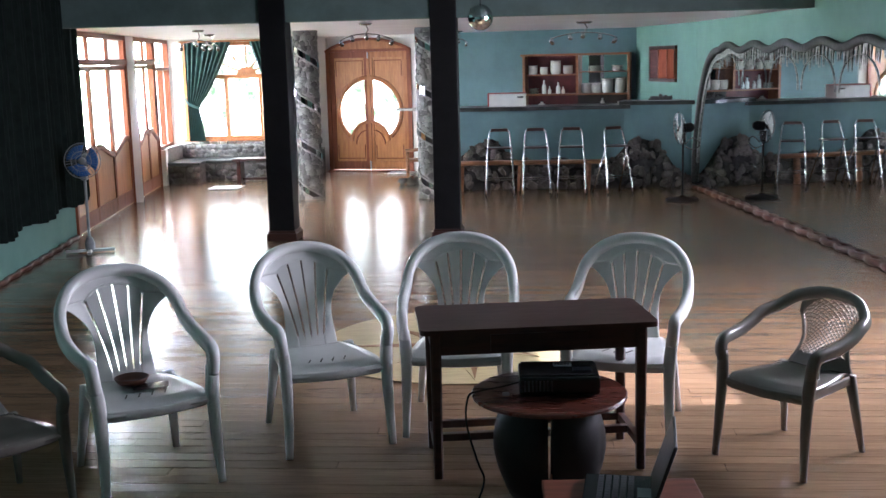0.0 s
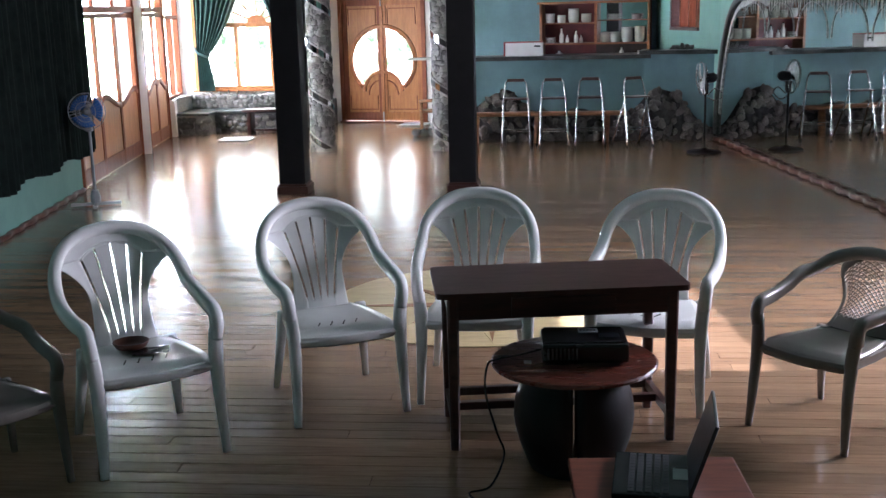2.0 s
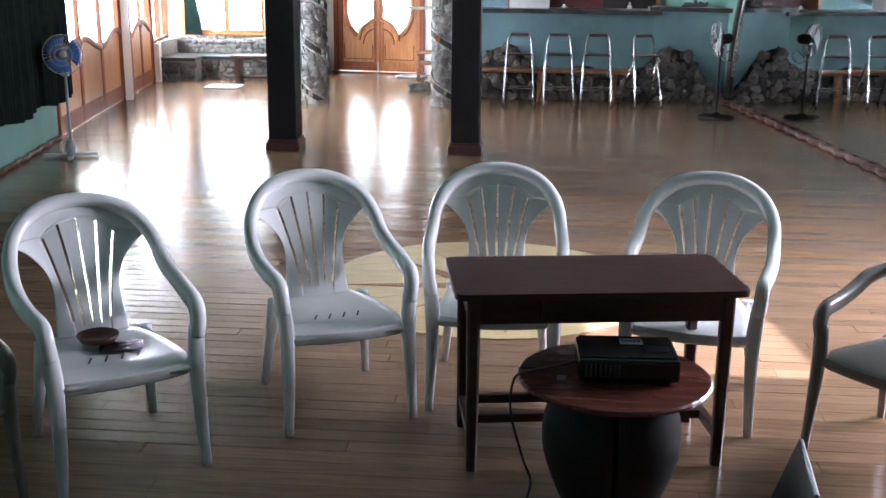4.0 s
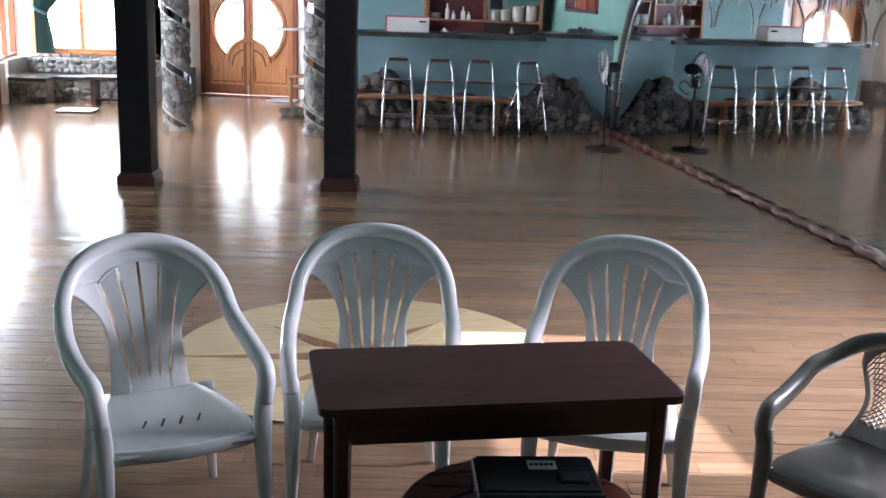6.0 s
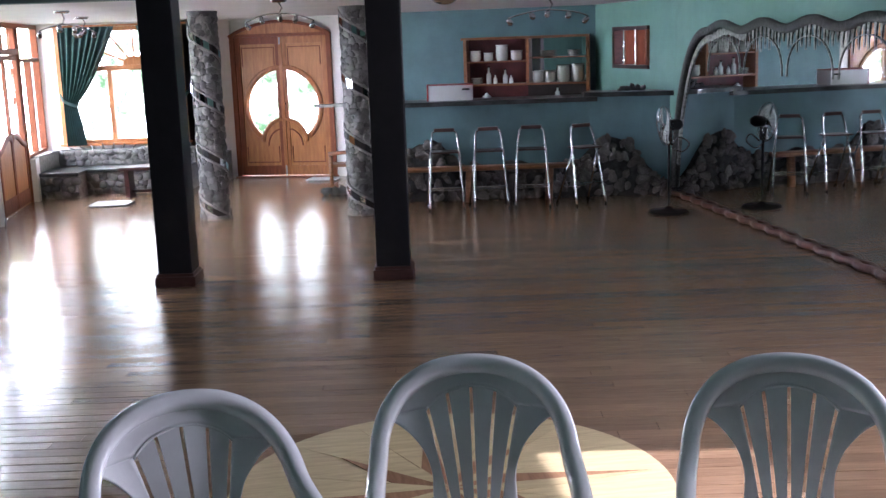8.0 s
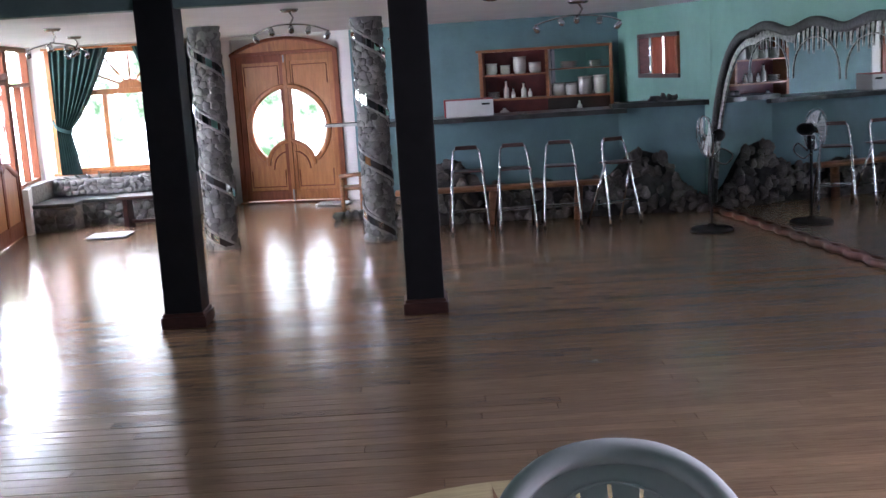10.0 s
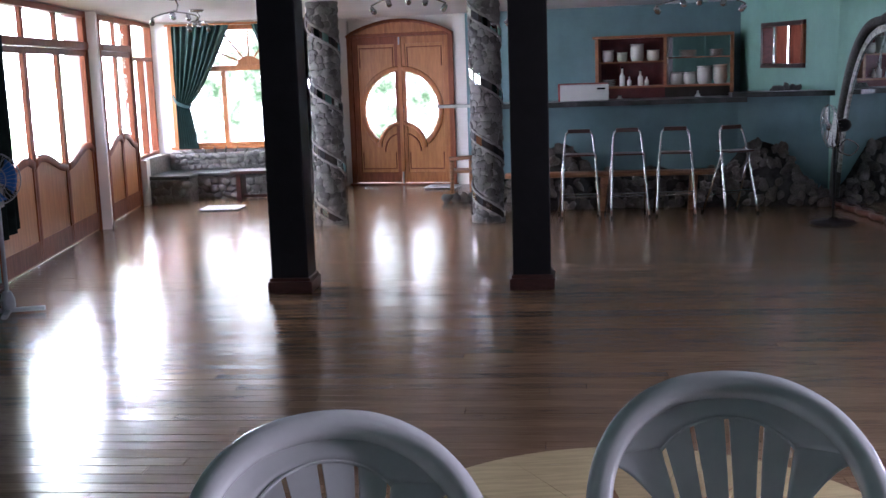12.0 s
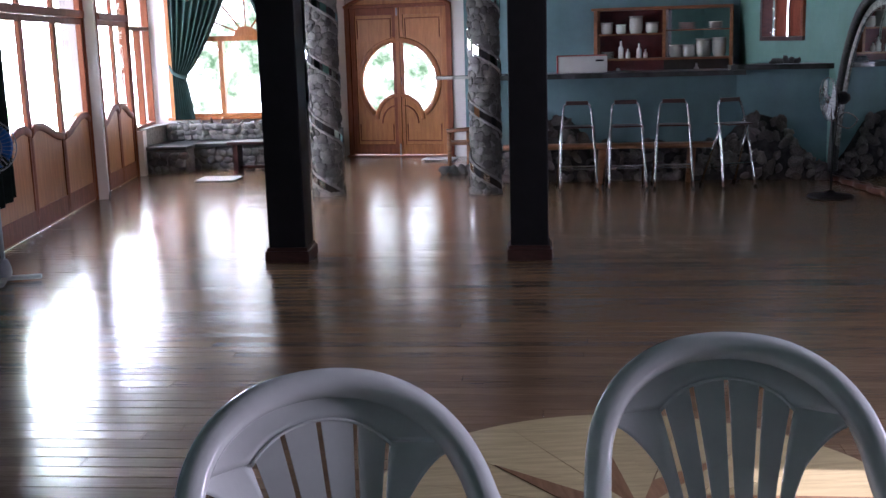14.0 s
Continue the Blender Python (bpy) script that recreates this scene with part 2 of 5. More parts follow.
def add_sweep(bm, path, w, t, sides=8, ref=(0, 0, 1), closed=False, taper=None):
    """A rounded bar along the path, w wide across ref, t thick."""
    path = [Vector(p) for p in path]
    rings = []
    n = len(path)
    for i, p in enumerate(path):
        if closed:
            d = path[(i + 1) % n] - path[i - 1]
        else:
            d = path[min(i + 1, n - 1)] - path[max(i - 1, 0)]
        d.normalize()
        r = Vector(ref)
        s = d.cross(r)
        if s.length < 0.05:
            s = d.cross(Vector((0, 1, 0.01)))
        s.normalize()
        u = s.cross(d).normalized()
        k = taper(i / max(1, n - 1)) if taper else 1.0
        ring = []
        for j in range(sides):
            a = 2 * math.pi * (j + 0.5) / sides
            cx, cy = math.cos(a), math.sin(a)
            cx = math.copysign(abs(cx) ** 0.6, cx)
            cy = math.copysign(abs(cy) ** 0.6, cy)
            ring.append(bm.verts.new(p + s * (w / 2 * cx * k) + u * (t / 2 * cy * k)))
        rings.append(ring)
    m = n if closed else n - 1
    for i in range(m):
        a, b = rings[i], rings[(i + 1) % n]
        for j in range(sides):
            bm.faces.new((a[j], a[(j + 1) % sides], b[(j + 1) % sides], b[j]))
    if not closed:
        bm.faces.new(rings[0][::-1])
        bm.faces.new(rings[-1])
    return bm


def sweep(*a, **k):
    return add_sweep(bmesh.new(), *a, **k)


def add_lathe(bm, profile, seg=20, c=(0, 0, 0)):
    rings = []
    for r, z in profile:
        rings.append([bm.verts.new((c[0] + r * math.cos(2 * math.pi * i / seg), c[1] + r * math.sin(2 * math.pi * i / seg), c[2] + z)) for i in range(seg)])
    for a, b in zip(rings, rings[1:]):
        for i in range(seg):
            bm.faces.new((a[i], a[(i + 1) % seg], b[(i + 1) % seg], b[i]))
    bm.faces.new(rings[0][::-1])
    bm.faces.new(rings[-1])
    return bm


def lathe(profile, seg=20, c=(0, 0, 0)):
    return add_lathe(bmesh.new(), profile, seg, c)


def smooth_path(pts, n=6):
    """Catmull-Rom through the points."""
    p = [Vector(q) for q in pts]
    p = [2 * p[0] - p[1]] + p + [2 * p[-1] - p[-2]]
    out = []
    for i in range(1, len(p) - 2):
        for k in range(n):
            t = k / n
            a, b, c, d = p[i - 1], p[i], p[i + 1], p[i + 2]
            out.append(0.5 * ((2 * b) + (c - a) * t + (2 * a - 5 * b + 4 * c - d) * t * t + (3 * b - a - 3 * c + d) * t ** 3))
    out.append(p[-2])
    return out


def add_sheet(bm, fn, nu, nv, thick):
    """A curved sheet fn(u, v), u and v from 0 to 1, with thickness along y."""
    g = [[[bm.verts.new(Vector(fn(i / nu, j / nv)) + Vector((0, s * thick, 0))) for j in range(nv + 1)] for i in range(nu + 1)] for s in (0, 1)]
    for s in (0, 1):
        for i in range(nu):
            for j in range(nv):
                bm.faces.new((g[s][i][j], g[s][i + 1][j], g[s][i + 1][j + 1], g[s][i][j + 1]))
    rim = [(i, 0) for i in range(nu)] + [(nu, j) for j in range(nv)] + [(i, nv) for i in range(nu, 0, -1)] + [(0, j) for j in range(nv, 0, -1)]
    for (i, j), (k, l) in zip(rim, rim[1:] + rim[:1]):
        bm.faces.new((g[0][i][j], g[0][k][l], g[1][k][l], g[1][i][j]))
    return bm


def along(p0, p1):
    """A frame with its origin at p0 on the floor, x towards p1, y to the left of it."""
    a = math.degrees(math.atan2(p1[1] - p0[1], p1[0] - p0[0]))
    return pose(p0[0], p0[1], 0, 0, 0, a)


rng = random.Random(7)
PEBBLES = []
for _k in range(7):
    _bm = bmesh.new()
    bmesh.ops.create_icosphere(_bm, subdivisions=2, radius=0.5)
    for _v in _bm.verts:
        _f = 1 + 0.5 * noise.noise(_v.co * 2.3 + Vector((_k * 7.1, 0, 0)))
        _v.co = Vector((_v.co.x * _f * 1.05, _v.co.y * _f * 0.36, _v.co.z * _f))
    _me = bpy.data.meshes.new("stone")
    _bm.to_mesh(_me)
    _bm.free()
    for _p in _me.polygons:
        _p.use_smooth = True
    PEBBLES.append(_me)


def stone_piece(parent, m, mat=None):
    ob = new("stone", PEBBLES[rng.randrange(7)])
    if mat is not None:
        if not ob.data.materials:
            ob.data.materials.append(mat)
    ob.parent = parent
    ob.matrix_basis = m
    return ob


for _me in PEBBLES:
    _me.materials.append(M_STONE)


def stones_on_rect(parent, x0, x1, z0, z1, y, size=0.10, top=None, limit=999):
    """Stones set in the face y of a wall that looks along -y."""
    n = 0
    z = z0 + size * 0.42
    row = 0
    while z < z1 - size * 0.2:
        x = x0 + size * (0.3 if row % 2 else 0.55)
        while x < x1 - size * 0.25:
            s = size * rng.uniform(0.85, 1.25)
            if (top is None or z < top(x) - size * 0.3) and n < limit:
                stone_piece(parent, pose(x + rng.uniform(-.1, .1) * size, y, z + rng.uniform(-.12, .12) * size, rng.uniform(-12, 12), rng.uniform(-40, 40), rng.uniform(-12, 12))
                            @ Matrix.Diagonal((s * 1.12, s * 0.9, s * 0.92, 1)))
                n += 1
            x += size * rng.uniform(0.95, 1.12)
        z += size * 0.82
        row += 1


# ---- the shell of the hall ----
CEIL = 2.30
W0, W1 = Vector((-2.78, -0.0)), Vector((-4.98, 14.5))


def west_x(y):
    return -3.57 - 0.152 * (y - 5.35)


def east_x(y):
    return 3.42 + 0.125 * (11.8 - y)


def north_y(x):
    return 15.004 - 0.1734 * (x + 2.383)


CORNER = (2.80, north_y(2.80))
MIR0 = (3.42, 11.80)
BACK_Y = -6.0


def wall_box(name, p0, p1, z0, z1, thick, mat, holes=(), parent=None):
    """A wall on the line p0 p1, its room side on the right of that way, with holes (s0, s1, z0, z1) cut through."""
    L = (Vector(p1) - Vector(p0)).length
    xs = sorted({0.0, L, *[h[0] for h in holes], *[h[1] for h in holes]})
    bm = bmesh.new()
    for a, b in zip(xs, xs[1:]):
        mid = (a + b) / 2
        cut = sorted((h[2], h[3]) for h in holes if h[0] < mid < h[1])
        z = z0
        for c, d in cut:
            if c > z + 1e-4:
                add_box(bm, a, b, 0, thick, z, c)
            z = d
        if z < z1 - 1e-4:
            add_box(bm, a, b, 0, thick, z, z1)
    bmesh.ops.remove_doubles(bm, verts=bm.verts, dist=1e-5)
    ob = part(name, bm, mat)
    ob.matrix_basis = along(p0, p1)
    return tagged(ob, kind="structure")


NEAR_H = 2.95
# west: low wall under the dark curtain, then the door banks
WA, WB = (west_x(BACK_Y), BACK_Y), (west_x(7.92), 7.92)
wall_box("wall_west_near", WA, WB, 0, NEAR_H, 0.2, M_TEAL)
BANK1 = (7.92, 11.02)
BANK2 = (11.50, 13.05)
wall_box("wall_west_header", (west_x(7.92), 7.92), (west_x(14.4), 14.4), 2.29, NEAR_H, 0.2, M_WHITE)
_p = wall_box("wall_west_post", (west_x(11.02) + 0.13, 11.02), (west_x(11.5) + 0.02, 11.50), 0, 2.29, 0.34, M_WHITE)
_b = part("baseboard", box(0, 0.48, -0.012, 0, 0, 0.035), M_PLINTH)
_b.matrix_basis = _p.matrix_basis.copy()
tagged(_b, kind="structure")
wall_box("wall_west_sill", (west_x(13.05) + 0.10, 13.05), (west_x(14.4) + 0.02, 14.40), 0, 0.56, 0.3, M_WHITE)
# window wall in the corner, the jog and the door wall
WIN_Y = 14.30
wall_box("wall_window", (-5.05, WIN_Y), (-2.75, WIN_Y), 0, NEAR_H, 0.22, M_WHITE, holes=[(0.37, 2.15, 0.64, 2.24)])
wall_box("wall_jog", (-2.75, WIN_Y), (-2.75, 15.4), 0, NEAR_H, 0.2, M_WHITE)
NP0, NP1 = (-2.75, north_y(-2.75)), (3.0, north_y(3.0))
_s0 = 0.37
wall_box("wall_north", NP0, (-0.72, north_y(-0.72)), 0, NEAR_H, 0.22, M_WHITE, holes=[(_s0, _s0 + 1.52, 0, 2.27)])
wall_box("wall_north_bar", (-0.72, north_y(-0.72)), NP1, 0, NEAR_H, 0.22, M_BLUE)
# east: the short wall with the small window, the mirror wall, and the near wall with a high window
_d = (Vector(MIR0) - Vector(CORNER)).length
wall_box("wall_east_bar", CORNER, MIR0, 0, NEAR_H, 0.2, M_TEAL, holes=[(_d * 0.264, _d * 0.705, 1.46, 1.99)])
EP1 = (east_x(BACK_Y), BACK_Y)
_m = (Vector(EP1) - Vector(MIR0)).length / (11.8 - BACK_Y)
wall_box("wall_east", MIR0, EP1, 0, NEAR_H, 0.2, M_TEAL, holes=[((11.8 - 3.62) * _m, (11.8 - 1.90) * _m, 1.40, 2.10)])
wall_box("wall_south", EP1, WA, 0, NEAR_H, 0.2, M_TEAL)
# ceilings and the beam between the two rooms
tagged(part("ceiling", prism([(west_x(7.76) - .10, 7.76, CEIL), (east_x(7.76) + .10, 7.76, CEIL), (3.60, 11.85, CEIL), (2.95, north_y(2.95) + .1, CEIL),
                              (-2.70, north_y(-2.7) + .1, CEIL), (-2.70, 14.40, CEIL), (west_x(14.4) - .10, 14.40, CEIL)], (0, 0, .12)), M_CEIL), kind="structure")
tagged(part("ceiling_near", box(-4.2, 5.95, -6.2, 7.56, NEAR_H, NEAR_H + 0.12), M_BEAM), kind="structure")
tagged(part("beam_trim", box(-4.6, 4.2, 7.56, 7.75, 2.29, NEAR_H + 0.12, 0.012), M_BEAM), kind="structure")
tagged(part("floor_base", prism([(west_x(-6.2) - .1, -6.2, -.12), (east_x(-6.2) + .1, -6.2, -.12), (east_x(11.8) + .3, 11.8, -.12), (3.8, 15.4, -.12), (west_x(15.4) - .1, 15.4, -.12)], (0, 0, .1)), M_JOINT), kind="structure")
# outside
tagged(part("ground", box(-60, 60, -60, 60, -0.5, -0.3), M_GROUND), kind="structure")
_o = part("backdrop", box(-14.1, -14.0, -4, 26, -1, 18), M_OUT_W)
tagged(_o, kind="structure")
_o = part("backdrop_north", box(-8.5, 6, 24.0, 24.1, -1, 18), M_OUT_N)
tagged(_o, kind="structure")
_o = part("backdrop_northwest", box(-14, -8.5, 24.0, 24.1, -1, 18), M_OUT)
tagged(_o, kind="structure")
# emissive wall added outside the bar window
_o = part("backdrop_wall", box(4.8, 4.9, 10.5, 15.5, -0.3, 3.0), M_GLOW_WALL)
tagged(_o, kind="structure")


# ---- columns ----
def black_column(x, y):
    t = thing("column", pose(x, y, 0), "black painted square wooden column with a dark red plinth", "column", "black columns")
    part("shaft", box(-0.137, 0.137, -0.137, 0.137, 0.10, NEAR_H, 0.008), M_BLACK, t)
    bm = box(-0.165, 0.165, -0.165, 0.165, 0, 0.085, 0.008)
    add_box(bm, -0.15, 0.15, -0.15, 0.15, 0.08, 0.11, 0.006)
    part("plinth", bm, M_PLINTH, t, "dark mahogany plinth")
    return t


_c = black_column(-1.534, 7.665)
copy_thing(_c, pose(0.241, 7.665, 0))


def stone_column(x, y, turn):
    t = thing("stone_column", pose(x, y, 0, 0, 0, turn), "round river-stone column with a spiral band of mirror pieces", "column", "stone columns")
    R = 0.145
    part("core", lathe([(R + .03, 0), (R + .015, .05), (R, .1), (R, CEIL)], 18), M_MORTAR, t, "grey mortar core")
    turns, pitch = 4.0, 0.62
    def in_band(a, z):
        ph = (z / pitch + a / (2 * math.pi)) % 1.0
        return ph < 0.27 or ph > 0.97
    z = 0.035
    row = 0
    while z < CEIL - 0.02:
        n = 12
        for i in range(n):
            a = 2 * math.pi * (i + 0.5 * (row % 2) + rng.uniform(-.3, .3)) / n
            if in_band(a % (2 * math.pi), z):
                continue
            s = rng.uniform(0.07, 0.125)
            stone_piece(t, Matrix.Rotation(a, 4, "Z") @ pose(0, -R - 0.004 - (0.02 if z < .1 else 0), z, rng.uniform(-10, 10), rng.uniform(-50, 50), 0) @ Matrix.Diagonal((s, s * 0.85, s, 1)))
        z += 0.070
        row += 1
    # dark band that paints the shade of the spiral gap, with two thin ribs
    for off, wid, mt, nm, rr in ((.12, .085, M_RECESS_SHADE, "spiral_shade_band", .002), (.205, .018, M_MORTAR, "spiral_rib", .02), (.035, .018, M_MORTAR, "spiral_rib", .02)):
        hel = []
        for q in range(200):
            zz = .02 + (CEIL - .04) * q / 199
            an = 2 * math.pi * (off - zz / pitch)
            hel.append(((R + rr) * math.sin(an), -(R + rr) * math.cos(an), zz))
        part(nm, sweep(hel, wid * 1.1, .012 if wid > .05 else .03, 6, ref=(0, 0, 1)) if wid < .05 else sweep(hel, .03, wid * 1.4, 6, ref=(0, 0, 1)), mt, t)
    # mirror pieces along the spiral
    k = 0
    z = 0.03
    while z < CEIL + 0.3:
        for j in range(12):
            a = 2 * math.pi * j / 12
            zz = pitch * (0.12 - a / (2 * math.pi)) + pitch * (k + 1)
            if zz > CEIL - 0.07 or zz < 0.08 or rng.random() < 0.12:
                continue
            p = part("mirror_piece", box(-0.030, 0.030, -0.006, 0.0, -0.055, 0.055), M_MIRROR if (j + k) % 3 else M_BLACK, t)
            p.matrix_basis = Matrix.Rotation(a, 4, "Z") @ pose(0, -R - 0.020, zz)
        k += 1
        z += pitch
    return t


stone_column(-1.93, 11.12, 20)
stone_column(-0.26, 11.08, 65)


# ---- entrance door ----
def entrance_door():
    L = 1.52
    t = thing("door_1", along((NP0[0] + _s0 * 0.985, north_y(NP0[0] + _s0 * 0.985)), NP1), "closed double wooden door with a round glass and an arched top", "door", kind="structure")
    cx, cz, R = L / 2, 1.03, 0.53
    # frame with arched head
    bm = bmesh.new()
    add_box(bm, 0.0, 0.075, -0.03, 0.10, 0, 2.06, 0.006)
    add_box(bm, L - 0.075, L, -0.03, 0.10, 0, 2.06, 0.006)
    part("door_frame", bm, M_DOORW, t)
    n = 18
    arc = [(L * i / n, 0, 2.06 + 0.205 * math.sin(math.pi * i / n) ** 0.8) for i in range(n + 1)]
    bm = prism([(x, -0.02, z) for x, _, z in arc], (0, 0.1, 0))
    part("arched_head", bm, M_WOOD, t)
    bm = sweep([(x, -0.03, z - 0.02) for x, _, z in arc], 0.05, 0.05, 6, ref=(0, 1, 0))
    part("arch_moulding", bm, M_DOORW, t)
    part("transom_rail", box(0.07, L - 0.07, -0.035, 0.06, 2.03, 2.075, 0.006), M_DOORW, t)

    def lower(x):
        # the small arch over the joint that cuts the circle
        d = abs(x - cx)
        return 0.63 + 0.22 * math.sqrt(max(0, 1 - (d / 0.28) ** 2)) if d < 0.28 else 0.63

    for side in (-1, 1):
        x0, x1 = (0.075, cx - 0.004) if side < 0 else (cx + 0.004, L - 0.075)
        # leaf: wood round the glass, built in columns
        bm = bmesh.new()
        N = 30
        for i in range(N):
            a, b = x0 + (x1 - x0) * i / N, x0 + (x1 - x0) * (i + 1) / N
            def hole(x):
                d = x - cx
                if abs(d) >= R - 0.002 or abs(d) < 0.045:
                    return None
                h = math.sqrt(R * R - d * d)
                lo = max(cz - h, lower(x))
                hi = cz + h
                return (lo, hi) if hi > lo else None
            ha, hb = hole(a), hole(b)
            if ha and hb:
                add_prism(bm, [(a, 0, 0.03), (b, 0, 0.03), (b, 0, hb[0]), (a, 0, ha[0])], (0, 0.045, 0))
                add_prism(bm, [(a, 0, ha[1]), (b, 0, hb[1]), (b, 0, 2.03), (a, 0, 2.03)], (0, 0.045, 0))
            else:
                add_prism(bm, [(a, 0, 0.03), (b, 0, 0.03), (b, 0, 2.03), (a, 0, 2.03)], (0, 0.045, 0))
        bmesh.ops.remove_doubles(bm, verts=bm.verts, dist=1e-4)
        leaf = part("leaf", bm, M_WOOD_P, t, "varnished orange-brown door leaf")
        # stiles, rails and mouldings proud of the leaf
        st = bmesh.new()
        add_box(st, x0, x0 + 0.075, -0.016, 0.002, 0.03, 2.03, 0.005)
        add_box(st, x1 - 0.075, x1, -0.016, 0.002, 0.03, 2.03, 0.005)
        add_box(st, x0 + 0.07, x1 - 0.07, -0.014, 0.002, 0.03, 0.17, 0.005)
        add_box(st, x0 + 0.07, x1 - 0.07, -0.014, 0.002, 1.93, 2.03, 0.005)
        part("stiles", st, M_DOORW if side < 0 else M_WOOD, leaf)
        # round rim
        rim = []
        for i in range(25):
            a = math.radians(-50 + 140 * i / 24) if side > 0 else math.radians(230 - 140 * i / 24)
            rim.append((cx + (R + 0.035) * math.cos(a), -0.012, cz + (R + 0.035) * math.sin(a)))
        part("round_moulding", sweep(rim, 0.075, 0.035, 8, ref=(0, 1, 0)), M_WOOD, leaf, smooth=True)
        low = [(cx + side * 0.33 * math.sin(k / 10 * math.pi / 2), -0.012, 0.52 + 0.33 * math.cos(k / 10 * math.pi / 2)) for k in range(11)]
        part("low_arch_moulding", sweep(low, 0.055, 0.035, 8, ref=(0, 1, 0)), M_WOOD, leaf, smooth=True)
        low = [(cx + side * (0.06 + 0.20 * math.sin(k / 8 * math.pi / 2)), -0.008, 0.46 + 0.24 * math.cos(k / 8 * math.pi / 2)) for k in range(9)]
        part("inner_moulding", sweep(low, 0.02, 0.02, 6, ref=(0, 1, 0)), M_DOORW, leaf)
        # raised bottom panel edge
        xa, xb = x0 + 0.10, x1 - 0.10
        fr = [(xa, -0.004, 0.45), (xa, -0.004, 0.22), (xb, -0.004, 0.22), (xb, -0.004, 0.45)]
        part("panel_moulding", sweep(fr, 0.018, 0.018, 6, ref=(0, 1, 0)), M_DOORW, leaf)
        fr = [(xa, -0.004, 1.62), (xa, -0.004, 1.88), (xb, -0.004, 1.88), (xb, -0.004, 1.62)]
        part("panel_moulding", sweep(fr, 0.018, 0.018, 6, ref=(0, 1, 0)), M_DOORW, leaf)
        # glass
        pts = []
        for i in range(21):
            a = math.radians(-58 + 148 * i / 20) if side > 0 else math.radians(238 - 148 * i / 20)
            pts.append((cx + R * math.cos(a), 0.02, cz + R * math.sin(a)))
        pts += [(cx, 0.02, 0.60)]
        g = part("glass", prism(pts, (0, 0.005, 0)), M_GLASS, leaf, "clear round glass half")
        g.visible_shadow = False
    part("astragal", box(cx - 0.028, cx + 0.028, -0.03, 0.0, 0.02, 2.05, 0.006), M_WOOD, t)
    part("bolt", box(cx - 0.012, cx + 0.012, -0.045, -0.028, 0.02, 0.18, 0.004), M_STEEL, t, "steel floor bolt")
    part("bolt", box(cx - 0.010, cx + 0.010, -0.045, -0.028, 1.92, 2.02, 0.004), M_STEEL, t)
    part("handle", sweep([(cx + 0.05, -0.03, 1.0), (cx + 0.05, -0.06, 1.01), (cx + 0.05, -0.06, 1.08), (cx + 0.05, -0.03, 1.09)], 0.012, 0.012, 6), M_CHROME, t, "chrome handle")
    part("spandrel", box(0.0, L, 0.085, 0.14, 2.05, 2.268), M_WHITE, t, "white plaster above the arch")
    part("threshold", box(-0.02, L + 0.02, -0.06, 0.16, 0, 0.02, 0.005), M_DOORW, t)
    return t


entrance_door()


